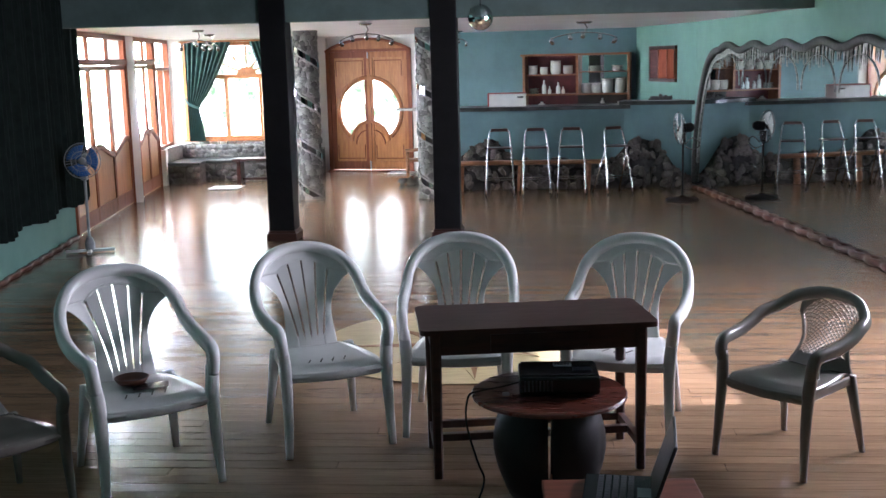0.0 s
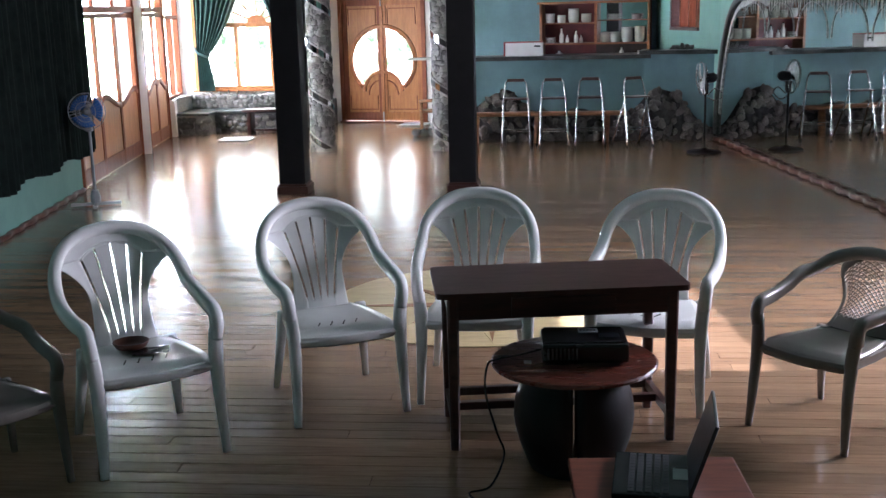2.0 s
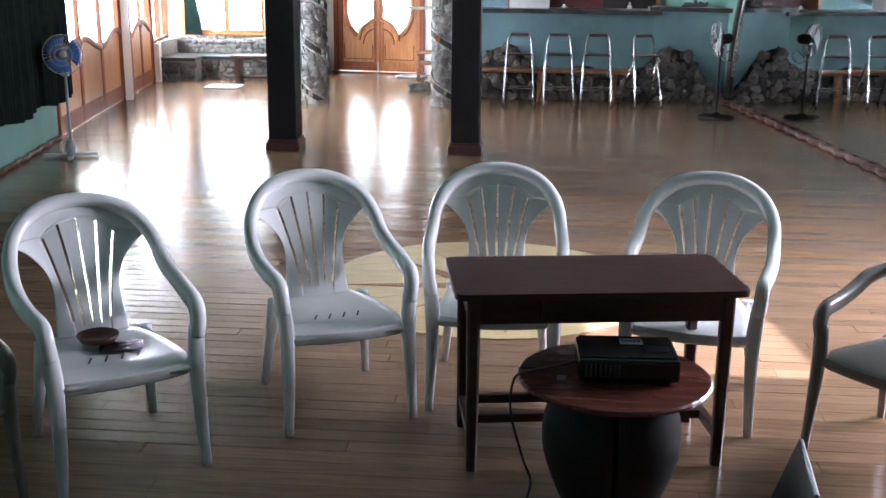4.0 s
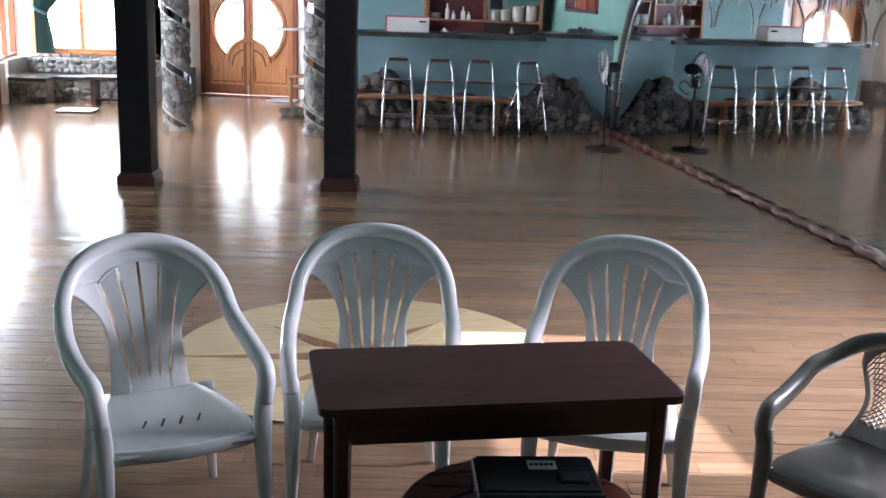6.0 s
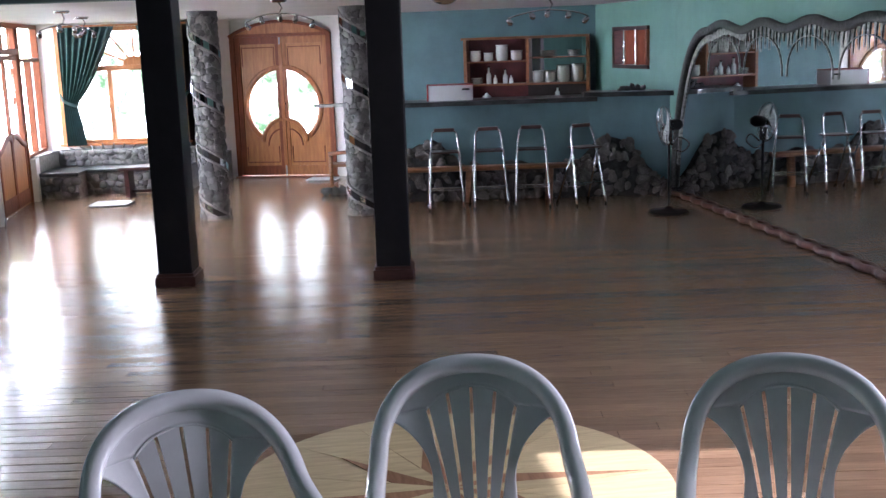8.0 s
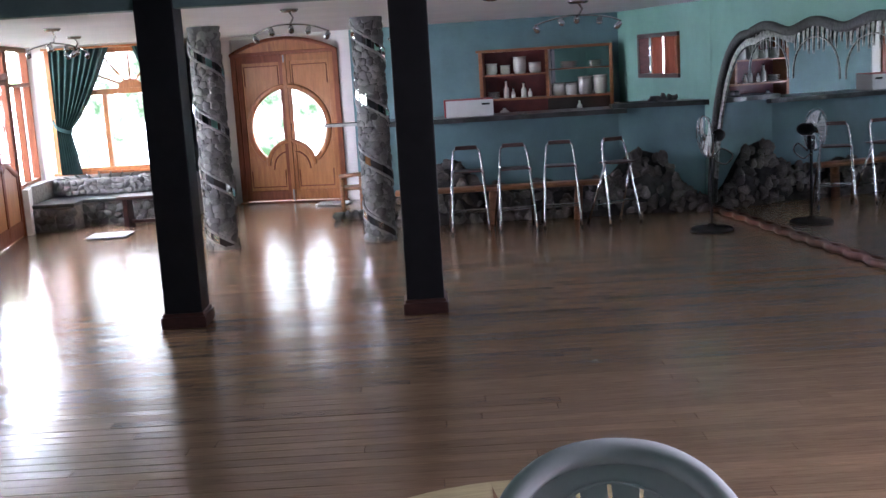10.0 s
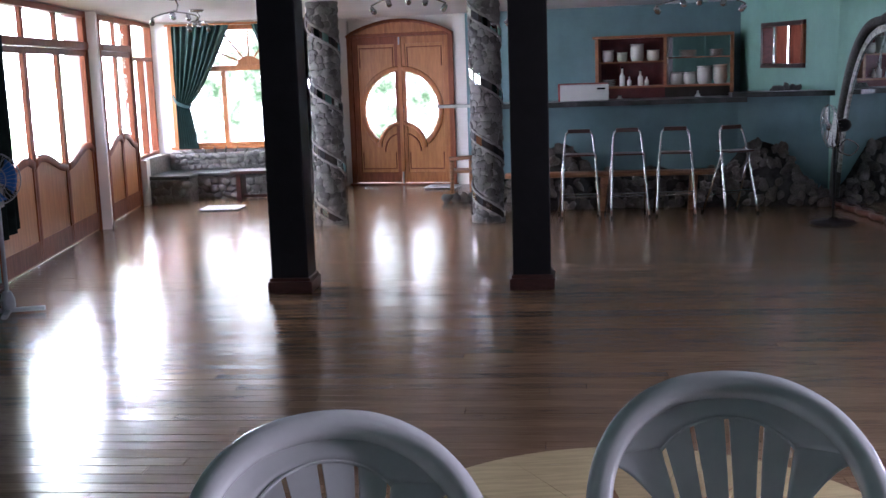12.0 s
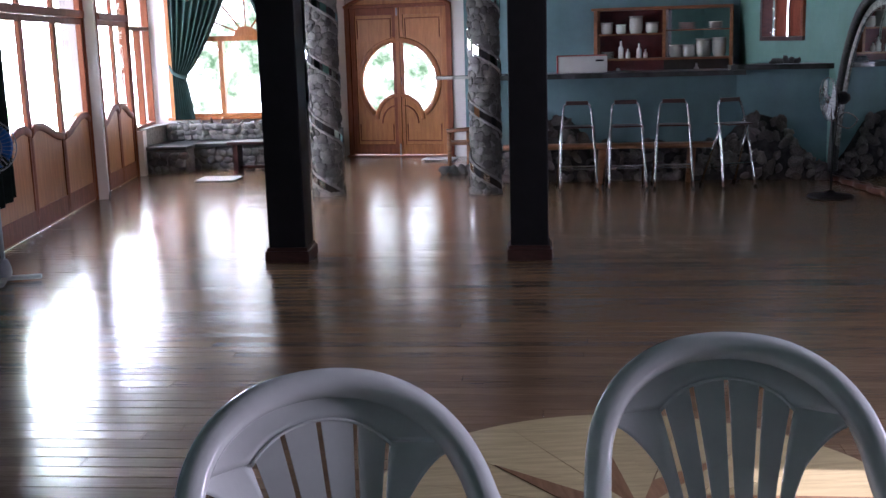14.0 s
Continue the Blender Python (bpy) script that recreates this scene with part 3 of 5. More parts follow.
# ---- glazed doors on the west side ----
def glazed_bank(name, y0, y1, count, label):
    p0, p1 = (west_x(y0), y0), (west_x(y1), y1)
    L = math.hypot(p1[0] - p0[0], p1[1] - p0[1])
    t = thing(name, along(p0, p1), label, "door", kind="structure")
    fr = bmesh.new()
    add_box(fr, 0, 0.06, -0.03, 0.10, 0, 2.29, 0.005)
    add_box(fr, L - 0.06, L, -0.03, 0.10, 0, 2.29, 0.005)
    add_box(fr, 0.06, L - 0.06, -0.03, 0.10, 2.23, 2.29, 0.005)
    add_box(fr, 0.06, L - 0.06, -0.045, 0.10, 1.90, 1.975, 0.008)
    part("door_frame", fr, M_DOORW, t)
    w = (L - 0.12) / count
    for i in range(count):
        a, b = 0.06 + i * w + 0.004, 0.06 + (i + 1) * w - 0.004
        up = i % 2 == 0
        N = 14
        def top(u):
            k = u if up else 1 - u
            return 0.80 + 0.15 * (0.5 - 0.5 * math.cos(math.pi * min(1, k * 1.25))) - (0.05 * max(0, k - 0.85) / 0.15)
        bm = bmesh.new()
        for j in range(N):
            u, v = j / N, (j + 1) / N
            xa, xb = a + (b - a) * u, a + (b - a) * v
            add_prism(bm, [(xa, 0, 0.004), (xb, 0, 0.004), (xb, 0, top(v)), (xa, 0, top(u))], (0, 0.045, 0))
        bmesh.ops.remove_doubles(bm, verts=bm.verts, dist=1e-4)
        leaf = part("leaf", bm, M_WOOD_P, t, "half-glazed door leaf with a wavy panel top")
        st = bmesh.new()
        add_box(st, a, a + 0.048, -0.012, 0.030, 0.02, 1.895, 0.005)
        add_box(st, b - 0.048, b, -0.012, 0.030, 0.02, 1.895, 0.005)
        add_box(st, a + 0.045, b - 0.045, -0.010, 0.030, 0.02, 0.20, 0.005)
        add_box(st, a + 0.045, b - 0.045, -0.010, 0.030, 1.835, 1.895, 0.005)
        part("stiles", st, M_DOORW, leaf)
        path = [(a + (b - a) * j / N, -0.006, top(j / N) - 0.035) for j in range(N + 1)]
        part("wavy_rail", sweep(path, 0.075, 0.035, 8, ref=(0, 1, 0)), M_DOORW, leaf, smooth=True)
        g = part("glass", box(a + 0.045, b - 0.045, 0.012, 0.017, 0.78, 1.845), M_GLASS, leaf, "clear pane")
        g.visible_shadow = False
        g = part("glass", box(a + 0.03, b - 0.03, 0.012, 0.017, 1.97, 2.235), M_GLASS, t, "clear transom pane")
        g.visible_shadow = False
        part("transom_stile", box(a - 0.006, a + 0.035, -0.012, 0.03, 1.97, 2.235, 0.004), M_DOORW, t)
        part("transom_stile", box(b - 0.035, b + 0.006, -0.012, 0.03, 1.97, 2.235, 0.004), M_DOORW, t)
        if i % 2 == 1:
            part("handle", sweep([(a + 0.03, -0.01, 0.95), (a + 0.03, -0.05, 0.95), (a + 0.11, -0.055, 0.95)], 0.016, 0.016, 6), M_CHROME, t, "chrome lever handle")
    return t


glazed_bank("door_2", *BANK1, 3, "three reddish-wood half-glazed folding doors, closed")
glazed_bank("door_3", *BANK2, 2, "pair of reddish-wood half-glazed doors, closed")


def west_window():
    y0, y1 = 13.07, 14.28
    p0, p1 = (west_x(y0), y0), (west_x(y1), y1)
    L = math.hypot(p1[0] - p0[0], p1[1] - p0[1])
    t = thing("window_2", along(p0, p1), "tall wood-framed window above the stone bench", "window", kind="structure")
    for x0, x1, z0, z1 in ((0, L, 0.56, 0.61), (0, L, 2.24, 2.29), (0, 0.05, 0.61, 2.24), (L - 0.05, L, 0.61, 2.24), (0.05, L - 0.05, 1.80, 1.85), (L * .5 - .02, L * .5 + .02, 0.61, 1.80)):
        part("window_frame", box(x0, x1, -0.02, 0.07, z0, z1, 0.005), M_DOORW, t)
    g = part("pane", box(0.04, L - 0.04, 0.02, 0.025, 0.6, 2.25), M_GLASS, t)
    g.visible_shadow = False


west_window()


def corner_window():
    t = thing("window_1", pose(-4.68, WIN_Y, 0), "large wooden window with a carved sunburst in the upper light", "window", kind="structure")
    L, z0, z1 = 1.78, 0.64, 2.24
    for a, b, c, d in ((0, L, z0, z0 + .05), (0, L, z1 - .06, z1), (0, .06, z0 + .05, z1 - .06), (L - .06, L, z0 + .05, z1 - .06), (.06, L - .06, 1.64, 1.71),
                       (.70, .76, z0 + .05, 1.64), (L - .5, L - .45, z0 + .05, 1.64)):
        part("window_frame", box(a, b, -0.03, 0.09, c, d, 0.006), M_WOOD, t)
    part("window_sill", box(-0.04, L + 0.04, -0.06, 0.0, z0 - 0.035, z0, 0.006), M_WOOD, t)
    n = 14
    half = [(1.08 + 0.16 * math.cos(math.pi * i / n), 0.0, 1.71 + 0.12 * math.sin(math.pi * i / n)) for i in range(n + 1)]
    part("sunburst", prism(half, (0, 0.03, 0)), M_WOOD, t, "carved half-sun")
    for k in range(1, 6):
        a = math.pi * k / 6
        part("ray", sweep([(1.08 + .16 * math.cos(a), .015, 1.71 + .12 * math.sin(a)), (1.08 + .62 * math.cos(a), .015, 1.71 + .46 * math.sin(a))], 0.025, 0.02, 6, ref=(0, 1, 0)), M_WOOD, t)
    for a, b, c, d in ((.05, .71, z0 + .04, 1.65), (.75, L - .49, z0 + .04, 1.65), (L - .46, L - .05, z0 + .04, 1.65), (.05, L - .05, 1.70, z1 - .05)):
        g = part("pane", box(a, b, .03, .035, c, d), M_GLASS, t)
        g.visible_shadow = False


corner_window()


def bar_window():
    t = thing("window_3", along(CORNER, MIR0), "small wooden window with three panes above the bar", "window", kind="structure")
    a, b, z0, z1 = _d * 0.264, _d * 0.705, 1.46, 1.99
    for x0, x1, c, d in ((a, b, z0, z0 + .05), (a, b, z1 - .05, z1), (a, a + .06, z0 + .05, z1 - .05), (b - .06, b, z0 + .05, z1 - .05),
                         (a + (b - a) * .36, a + (b - a) * .36 + .045, z0 + .05, z1 - .05), (a + (b - a) * .68, a + (b - a) * .68 + .04, z0 + .05, z1 - .05)):
        part("window_frame", box(x0, x1, -0.035, 0.10, c, d, 0.005), M_PLINTH if c == z0 or d == z1 or x0 == a else M_DOORW, t)
    g = part("pane", box(a + .05, b - .05, .03, .035, z0 + .04, z1 - .04), M_GLASS, t)
    g.visible_shadow = False


bar_window()


# ---- mirror wall ----
def mirror_wall():
    t = thing("wall_mirror", along(MIR0, EP1), "wall-wide mirror with an arched, wavy dark mosaic frame", "mirror", kind="structure")
    L = 7.6

    def top(s):
        if s < 1.15:
            u = s / 1.15
            return 0.0 + 1.90 * (1 - (1 - u) ** 2.6) ** 0.62
        return 1.93 + 0.035 * math.sin((s - 1.15) * 2 * math.pi / 1.02 - 0.6)

    n = 150
    ss = [L * (i / n) ** 1.25 for i in range(n + 1)]
    pts = [(s, -0.008, max(0.02, top(s))) for s in ss]
    bm = bmesh.new()
    for p, q in zip(pts, pts[1:]):
        vs = [bm.verts.new(v) for v in ((p[0], -0.008, 0.0), (q[0], -0.008, 0.0), q, p)]
        bm.faces.new(vs)
    bmesh.ops.remove_doubles(bm, verts=bm.verts, dist=1e-5)
    ex = bmesh.ops.extrude_face_region(bm, geom=bm.faces[:])
    bmesh.ops.translate(bm, verts=[v for v in ex["geom"] if isinstance(v, bmesh.types.BMVert)], vec=(0, 0.006, 0))
    part("mirror_pane", bm, M_MIRROR, t, "clear mirror glass")
    part("frame", sweep([(s, -0.03, z) for s, _, z in pts], 0.085, 0.06, 8, ref=(0, 1, 0)), M_ROPE, t, "wavy dark mosaic border", smooth=True)
    # hanging drips and small arches under the border
    for k in range(76):
        s = 1.0 + k * 0.085 + rng.uniform(-.02, .02)
        h = 0.07 + 0.12 * abs(math.sin(k * 0.27)) + rng.uniform(0, .06)
        z = top(s) - 0.03
        part("drip", prism([(s - .026, -.012, z), (s + .026, -.012, z), (s + .007, -.012, z - h * .6), (s, -.012, z - h), (s - .008, -.012, z - h * .55)], (0, -.006, 0)), M_LACE, t)
    for k in range(6):
        s = 1.5 + k * 0.98
        arc = [(s + 0.44 * math.cos(math.pi * i / 16), -0.014, 1.47 + 0.36 * math.sin(math.pi * i / 16) ** 0.8) for i in range(17)]
        part("arch_line", sweep(arc, 0.010, 0.008, 6, ref=(0, 1, 0)), M_LACE, t)
    # strip on the left edge, with pale mosaic
    part("edge_mosaic", sweep([(s + 0.09, -0.016, z * 0.96) for s, _, z in pts[2:52]], 0.07, 0.012, 6, ref=(0, 1, 0)), M_LACE, t)
    # wavy base strip on the floor
    base = [(s * 0.05 + 0.05, -0.035 - 0.022 * math.sin(s * 0.05 * 2 * math.pi / 0.34), 0.03) for s in range(0, 240)]
    part("wavy_base", sweep(base, 0.07, 0.06, 8), M_BASEB, t, "wavy dark wooden base strip", smooth=True)


mirror_wall()
# wavy base along the west wall
_y = [4.0 + 0.05 * i for i in range(78)]
tagged(part("baseboard_west", sweep([(west_x(y) + 0.02 + 0.014 * math.sin(y * 18), y, 0.02) for y in _y], 0.05, 0.045, 8), M_BASEB, smooth=True), kind="structure")


# ---- chairs ----
def sheet_back(bm, H, u0, u1, z_hi, thick=0.007, nv=10):
    def f(a, b):
        u = u0 + (u1 - u0) * a
        z = 0.41 + (z_hi(u) - 0.41) * b
        return back_point(H, u, z)
    return add_sheet(bm, f, 2, nv, thick)


def back_point(H, u, z):
    k = (z - 0.41) / (H - 0.41)
    w = 0.185 - 0.045 * math.sin(math.pi * min(1, k / 0.7)) + 0.10 * max(0, k - 0.35) ** 1.2
    x = u * w
    y = 0.185 + 0.20 * k ** 1.15 - 0.035 * (1 - u * u)* (1 - k * .5) + 0.03
    return (x, y, z)


def moulded_back(t, H, hoop, mat):
    """The shell of a tall back: slats between fanned slots, closed to the hoop above the side holes."""
    rail = [p for p in hoop if p.x >= 0 and p.y > 0.0 and p.z > 0.64]
    rail.sort(key=lambda p: p.z)

    def on_hoop(z):
        for p, q in zip(rail, rail[1:]):
            if p.z <= z <= q.z:
                return p.lerp(q, (z - p.z) / max(1e-6, q.z - p.z))
        return rail[0] if z < rail[0].z else rail[-1]

    def depth(x, z):
        k = max(0.0, (z - 0.41) / (H - 0.41))
        return 0.215 + 0.19 * k ** 1.15 - 0.03 * (1 - min(1, (x / .2) ** 2)) * (1 - .5 * k)

    def fan(u, z):
        k = max(0.0, min(1.0, (z - 0.44) / 0.40))
        return u * (0.068 + 0.085 * k ** 1.35)

    def slot_top(u):
        return H - 0.062 - 0.060 * u * u

    def side_point(s, z):
        """From the last slot (s = 0) to the outer edge of the shell (s = 1)."""
        x0 = fan(1, min(z, slot_top(1)))
        h = on_hoop(z)
        g = max(0.0, min(1.0, (z - 0.57) / 0.195))
        g = 1 - math.sqrt(max(0.0, 1 - g * g))
        edge = 0.138 - 0.012 * math.sin((z - .42) * 9)
        edge = max(edge, x0 + 0.02)
        x1 = edge + (h.x - edge) * g
        y1 = depth(edge, z) + (h.y + .014 - depth(edge, z)) * g
        x = x0 + (x1 - x0) * s
        return x, depth(x0, z) + (y1 - depth(x0, z)) * s ** 1.6

    slots = [-1, -.5, 0, .5, 1]
    gap = 0.0055
    for a, b in zip(slots, slots[1:]):
        def f(p, q, a=a, b=b):
            u = a + (b - a) * p
            z = 0.41 + (slot_top(u) - 0.41) * q
            x = fan(u, z)
            if z > 0.47:
                x += gap * (1 - 2 * p)
            return (x, depth(x, z), z)
        part("back_slat", add_sheet(bmesh.new(), f, 4, 12, .008), mat, t, smooth=False)
    for sgn in (-1, 1):
        def f(p, q, sgn=sgn):
            z = 0.41 + (slot_top(1) - 0.41) * q
            x, y = side_point(p, z)
            if z > 0.47:
                x += gap * (1 - p)
            return (sgn * x, y, z)
        part("back_side", add_sheet(bmesh.new(), f, 8, 48, .008), mat, t, smooth=True)
    # head: from the arc over the slots up to the hoop
    mid = (len(hoop) - 1) / 2
    zt = slot_top(1)
    span = next(i for i in range(int(mid), len(hoop)) if hoop[i].z <= zt + .004) - mid

    def head(p, q):
        u = -1 + 2 * p
        z = slot_top(u)
        x = fan(u, z)
        y = depth(x, z)
        j = mid + u * span
        i = min(int(j), len(hoop) - 2)
        h = hoop[i].lerp(hoop[i + 1], j - i)
        return (x + (h.x - x) * q, y + (h.y + .014 - y) * q ** 1.3, z + (h.z - z) * q)
    part("back_head", add_sheet(bmesh.new(), head, 24, 5, .009), mat, t, smooth=True)
    arc = []
    for k in range(21):
        u = -1.05 + 2.1 * k / 20
        z = slot_top(u)
        x = fan(u, z)
        arc.append((x, depth(x, z) - .001, z))
    part("slot_ridge", sweep(arc, .007, .006, 6, ref=(0, 1, 0)), mat, t, smooth=True)


def armchair(m, H, lattice, mat, label, group):
    t = thing("plastic_armchair", m, label, "chair", group)
    # seat: dished, with a rolled front lip
    def seat(u, v):
        x = (u - 0.5) * (0.47 - 0.16 * v ** 2.5)
        y = -0.29 + 0.505 * v
        z = 0.425 - 0.014 * math.sin(math.pi * u) * math.sin(math.pi * min(1, v * 1.1)) - 0.035 * max(0, 0.16 - v) / 0.16 * 0.9 - 0.012 * v
        return (x, z, y)
    bm = bmesh.new()
    add_sheet(bm, seat, 12, 12, 0.016)
    for vtx in bm.verts:
        vtx.co = (vtx.co.x, vtx.co.z, vtx.co.y - 0.016)
    part("seat", bm, mat, t, smooth=True)
    ap = [(-0.225, -0.25, 0.385), (-0.20, -0.275, 0.385), (0, -0.295, 0.382), (0.20, -0.275, 0.385), (0.225, -0.25, 0.385)]
    part("seat_apron", sweep(smooth_path(ap, 5), 0.014, 0.05, 6), mat, t, smooth=True)
    for s in (-1, 1):
        part("seat_side", sweep([(s * .228, -.25, .388), (s * .218, .0, .388), (s * .20, .20, .386)], .014, .05, 6), mat, t)
        # legs
        part("leg", sweep(smooth_path([(s * .262, -.31, 0), (s * .254, -.295, .2), (s * .252, -.275, .40), (s * .262, -.262, .54)], 5), .060, .040, 8, ref=(0, 1, 0), taper=lambda k: .58 + .62 * min(k, .75) - .45 * max(0, k - .75)), mat, t, smooth=True)
        part("leg", sweep([(s * .235, .275, 0), (s * .215, .235, .2), (s * .195, .195, .41)], .056, .040, 8, ref=(0, 1, 0), taper=lambda k: .55 + .5 * k), mat, t, smooth=True)
    # arms and hoop in one band
    a = 0.615 if not lattice else 0.60
    side = [(.262, -.26, .50), (.268, -.268, a - .05), (.272, -.235, a - .005), (.284, -.11, a + .008), (.290, .02, a + .035)]
    if lattice:
        side += [(.285, .12, a + .075), (.255, .215, H - .085), (.19, .285, H - .035), (.10, .325, H - .008)]
        topp = (0, .338, H)
    else:
        side = side[:-2] + [(.284, -.11, a + .004), (.290, .0, a + .016), (.290, .10, a + .032), (.286, .18, a + .062), (.277, .245, a + .125), (.25, .297, H - .105), (.195, .347, H - .050), (.11, .382, H - .012)]
        topp = (0, .395, H)
    pts = [(-x, y, z) for x, y, z in side] + [topp] + side[::-1]
    hoop = smooth_path(pts, 5)
    part("hoop", sweep(hoop, .056, .062, 10, ref=(0, -.75, .65)), mat, t, smooth=True)
    # back panel
    if lattice:
        zt = lambda u: H - 0.035 - 0.13 * abs(u) ** 2.4
        for u0, u1 in ((-1.0, -0.86), (0.86, 1.0)):
            part("back_edge", sheet_back(bmesh.new(), H, u0 * 1.02, u1 * 1.02, zt, .012), mat, t)
        bm = bmesh.new()
        n = 11
        for sgn in (-1, 1):
            for i in range(-n, n + 1):
                pp = []
                for k in range(15):
                    v = k / 14
                    u = sgn * (v * 2.6 - 1.3) + i * 0.19
                    if abs(u) <= 0.93:
                        z = 0.47 + (zt(u) - 0.47) * v
                        x, y, z = back_point(H, u, z)
                        pp.append((x, y + (0.002 * sgn), z))
                if len(pp) > 1:
                    add_sweep(bm, pp, .0065, .005, 4, ref=(0, 1, 0))
        part("lattice_back", bm, mat, t, "woven-look lattice back")
        part("back_foot", sheet_back(bmesh.new(), H, -.95, .95, lambda u: .475, .010, 3), mat, t)
        bm = bmesh.new()
        add_sheet(bm, lambda p, q: (lambda u, w: (lambda b: (b[0] * (1 + .12 * w), b[1] + .01 * w, b[2] + .045 * w))(back_point(H, u, zt(u))))(-1 + 2 * p, q), 14, 2, .010)
        part("back_top", bm, mat, t, smooth=True)
    else:
        moulded_back(t, H, hoop, mat)
    # drain slits in the seat: uncut, dark strips paint the shade inside them
    if not lattice:
        for x in (-.09, -.03, .03, .09):
            part("seat_slit", sweep([(x - .012, -.13, .4105), (x, -.10, .4095), (x + .012, -.07, .409)], .007, .004, 6), M_RECESS_SHADE, t)
    return t


HB = "grey-white moulded plastic armchair with a tall slotted back"
_c = armchair(pose(0.072, 1.47, 0, 0, 0, 26), 0.905, False, M_PLASTIC, HB, "tall-backed plastic armchairs")
_c1 = copy_thing(_c, pose(-0.67, 0.89, 0, 0, 0, 36))
tagged(_c1, "grey-white plastic armchair with a tall slotted back, bowl on seat")
copy_thing(_c, pose(0.755, 1.71, 0, 0, 0, 1))
copy_thing(_c, pose(1.615, 1.62, 0, 0, 0, -14))
LB = "beige-grey plastic armchair with a low lattice back"
_c = armchair(pose(2.36, 1.20, 0, 0, 0, -46) @ Matrix.Diagonal((.9, .9, .93, 1)), 0.78, True, M_PLASTIC_D, LB, "low lattice-backed armchairs")
copy_thing(_c, pose(-1.17, 0.46, 0, 0, 0, 50) @ Matrix.Diagonal((.93, .93, .93, 1)))

# bowl and papers on the chair
_t = thing("bowl", pose(-0.72, 0.93, 0.415), "small brown wooden bowl lying on the chair seat", "bowl")
part("bowl_body", lathe([(.03, 0), (.065, .012), (.08, .038), (.075, .040), (.06, .018)], 20), M_BOWL, _t, smooth=True)
_t = thing("plastic_wrap", pose(-0.62, 0.90, 0.416, 0, 0, 20), "crumpled dark wrapper lying on the chair seat", "wrapper")
_bm = bmesh.new()
add_sheet(_bm, lambda u, v: (.16 * (u - .5), .006 * noise.noise(Vector((u * 5, v * 5, 3))) + .004, .10 * (v - .5)), 8, 6, .002)
for _v in _bm.verts:
    _v.co = (_v.co.x, _v.co.z, _v.co.y)
part("wrap", _bm, M_BLKPL, _t)


# ---- desk, round table, projector, laptop ----
def desk():
    t = thing("desk", pose(1.138, 1.125, 0, 0, 0, 9), "dark-stained wooden writing table with square legs", "table")
    h = 0.70
    bm = bmesh.new()
    out = []
    for cx, cy, a0 in ((.50, .22, 0), (-.50, .22, 90), (-.50, -.22, 180), (.50, -.22, 270)):
        for k in range(4):
            a = math.radians(a0 + 30 * k)
            out.append((cx + .035 * math.cos(a), cy + .035 * math.sin(a), h - .024))
    add_prism(bm, out, (0, 0, .024))
    part("tabletop", bm, M_DARKW, t, "dark polished top")
    bm = bmesh.new()
    for x0, x1, y0, y1 in ((-.48, .48, -.215, -.195), (-.48, .48, .195, .215), (-.48, -.46, -.195, .195), (.46, .48, -.195, .195)):
        add_box(bm, x0, x1, y0, y1, h - .125, h - .025, .003)
    part("apron", bm, M_DARKW, t)
    part("drawer", box(-.22, .22, -.224, -.214, h - .115, h - .035, .003), M_DARKW, t)
    for sx in (-1, 1):
        for sy in (-1, 1):
            part("leg", sweep([(sx * .465, sy * .2, 0), (sx * .465, sy * .2, h - .025)], .052, .052, 8, ref=(0, 1, 0), taper=lambda k: .8 + .2 * k), M_DARKW, t)
        part("stretcher", box(sx * .465 - .015, sx * .465 + .015, -.19, .19, .10, .14, .003), M_DARKW, t)
    part("stretcher", box(-.45, .45, -.018, .018, .105, .14, .003), M_DARKW, t)
    part("stretcher", box(-.46, .46, .185, .215, .10, .135, .003), M_DARKW, t)


desk()


def round_table():
    t = thing("round_table", pose(1.21, 0.73, 0), "round red-brown wooden table on a dark barrel-shaped stand", "table")
    part("tabletop", lathe([(.315, 0), (.335, .006), (.337, .016), (.33, .022)], 40, (0, 0, .428)), M_ROUNDW, t, "polished red-brown round top", smooth=False)
    for k in range(4):
        a = math.pi / 2 * k + .785
        prof = [(.15, .0), (.175, .1), (.225, .22), (.245, .32), (.235, .428)]
        bm = bmesh.new()
        def f(u, v):
            z = .428 * v
            r = .16 + .085 * math.sin(math.pi * (.12 + v * .72)) ** 1.4 + .0
            b = a + (u - .5) * 1.5
            return (r * math.cos(b), r * math.sin(b), z)
        add_sheet(bm, f, 8, 10, .012)
        part("side_panel", bm, M_BLACK, t, smooth=True)


round_table()


def projector():
    t = thing("projector", pose(1.25, 0.76, 0.45, 0, 0, 2), "black glossy video projector lying on the round table", "projector")
    part("body", box(-.172, .172, -.12, .12, .008, .088, .014), M_BLKPL, t, smooth=False)
    part("top_cover", box(-.16, .16, -.105, .11, .087, .094, .004), M_BLKPL, t)
    part("control_panel", box(-.02, .06, .02, .075, .094, .0965, .001), M_FANGREY, t, "grey control panel")
    for i in range(5):
        part("button", lathe([(.006, 0), (.006, .003)], 8, (-.01 + .014 * i, .045, .0965)), M_BLKPL, t)
    part("lens_ring", box(.06, .14, -.06, .0, .094, .099, .006), M_SCREEN, t)
    for i in range(8):
        part("vent_slat", box(-.15 + .016 * i, -.142 + .016 * i, -.123, -.119, .025, .07), M_KEYS, t)
    for x in (-.14, .14):
        for y in (-.09, .09):
            part("rubber_foot", lathe([(.012, 0), (.012, .01)], 10, (x, y, 0)), M_BLKPL, t)


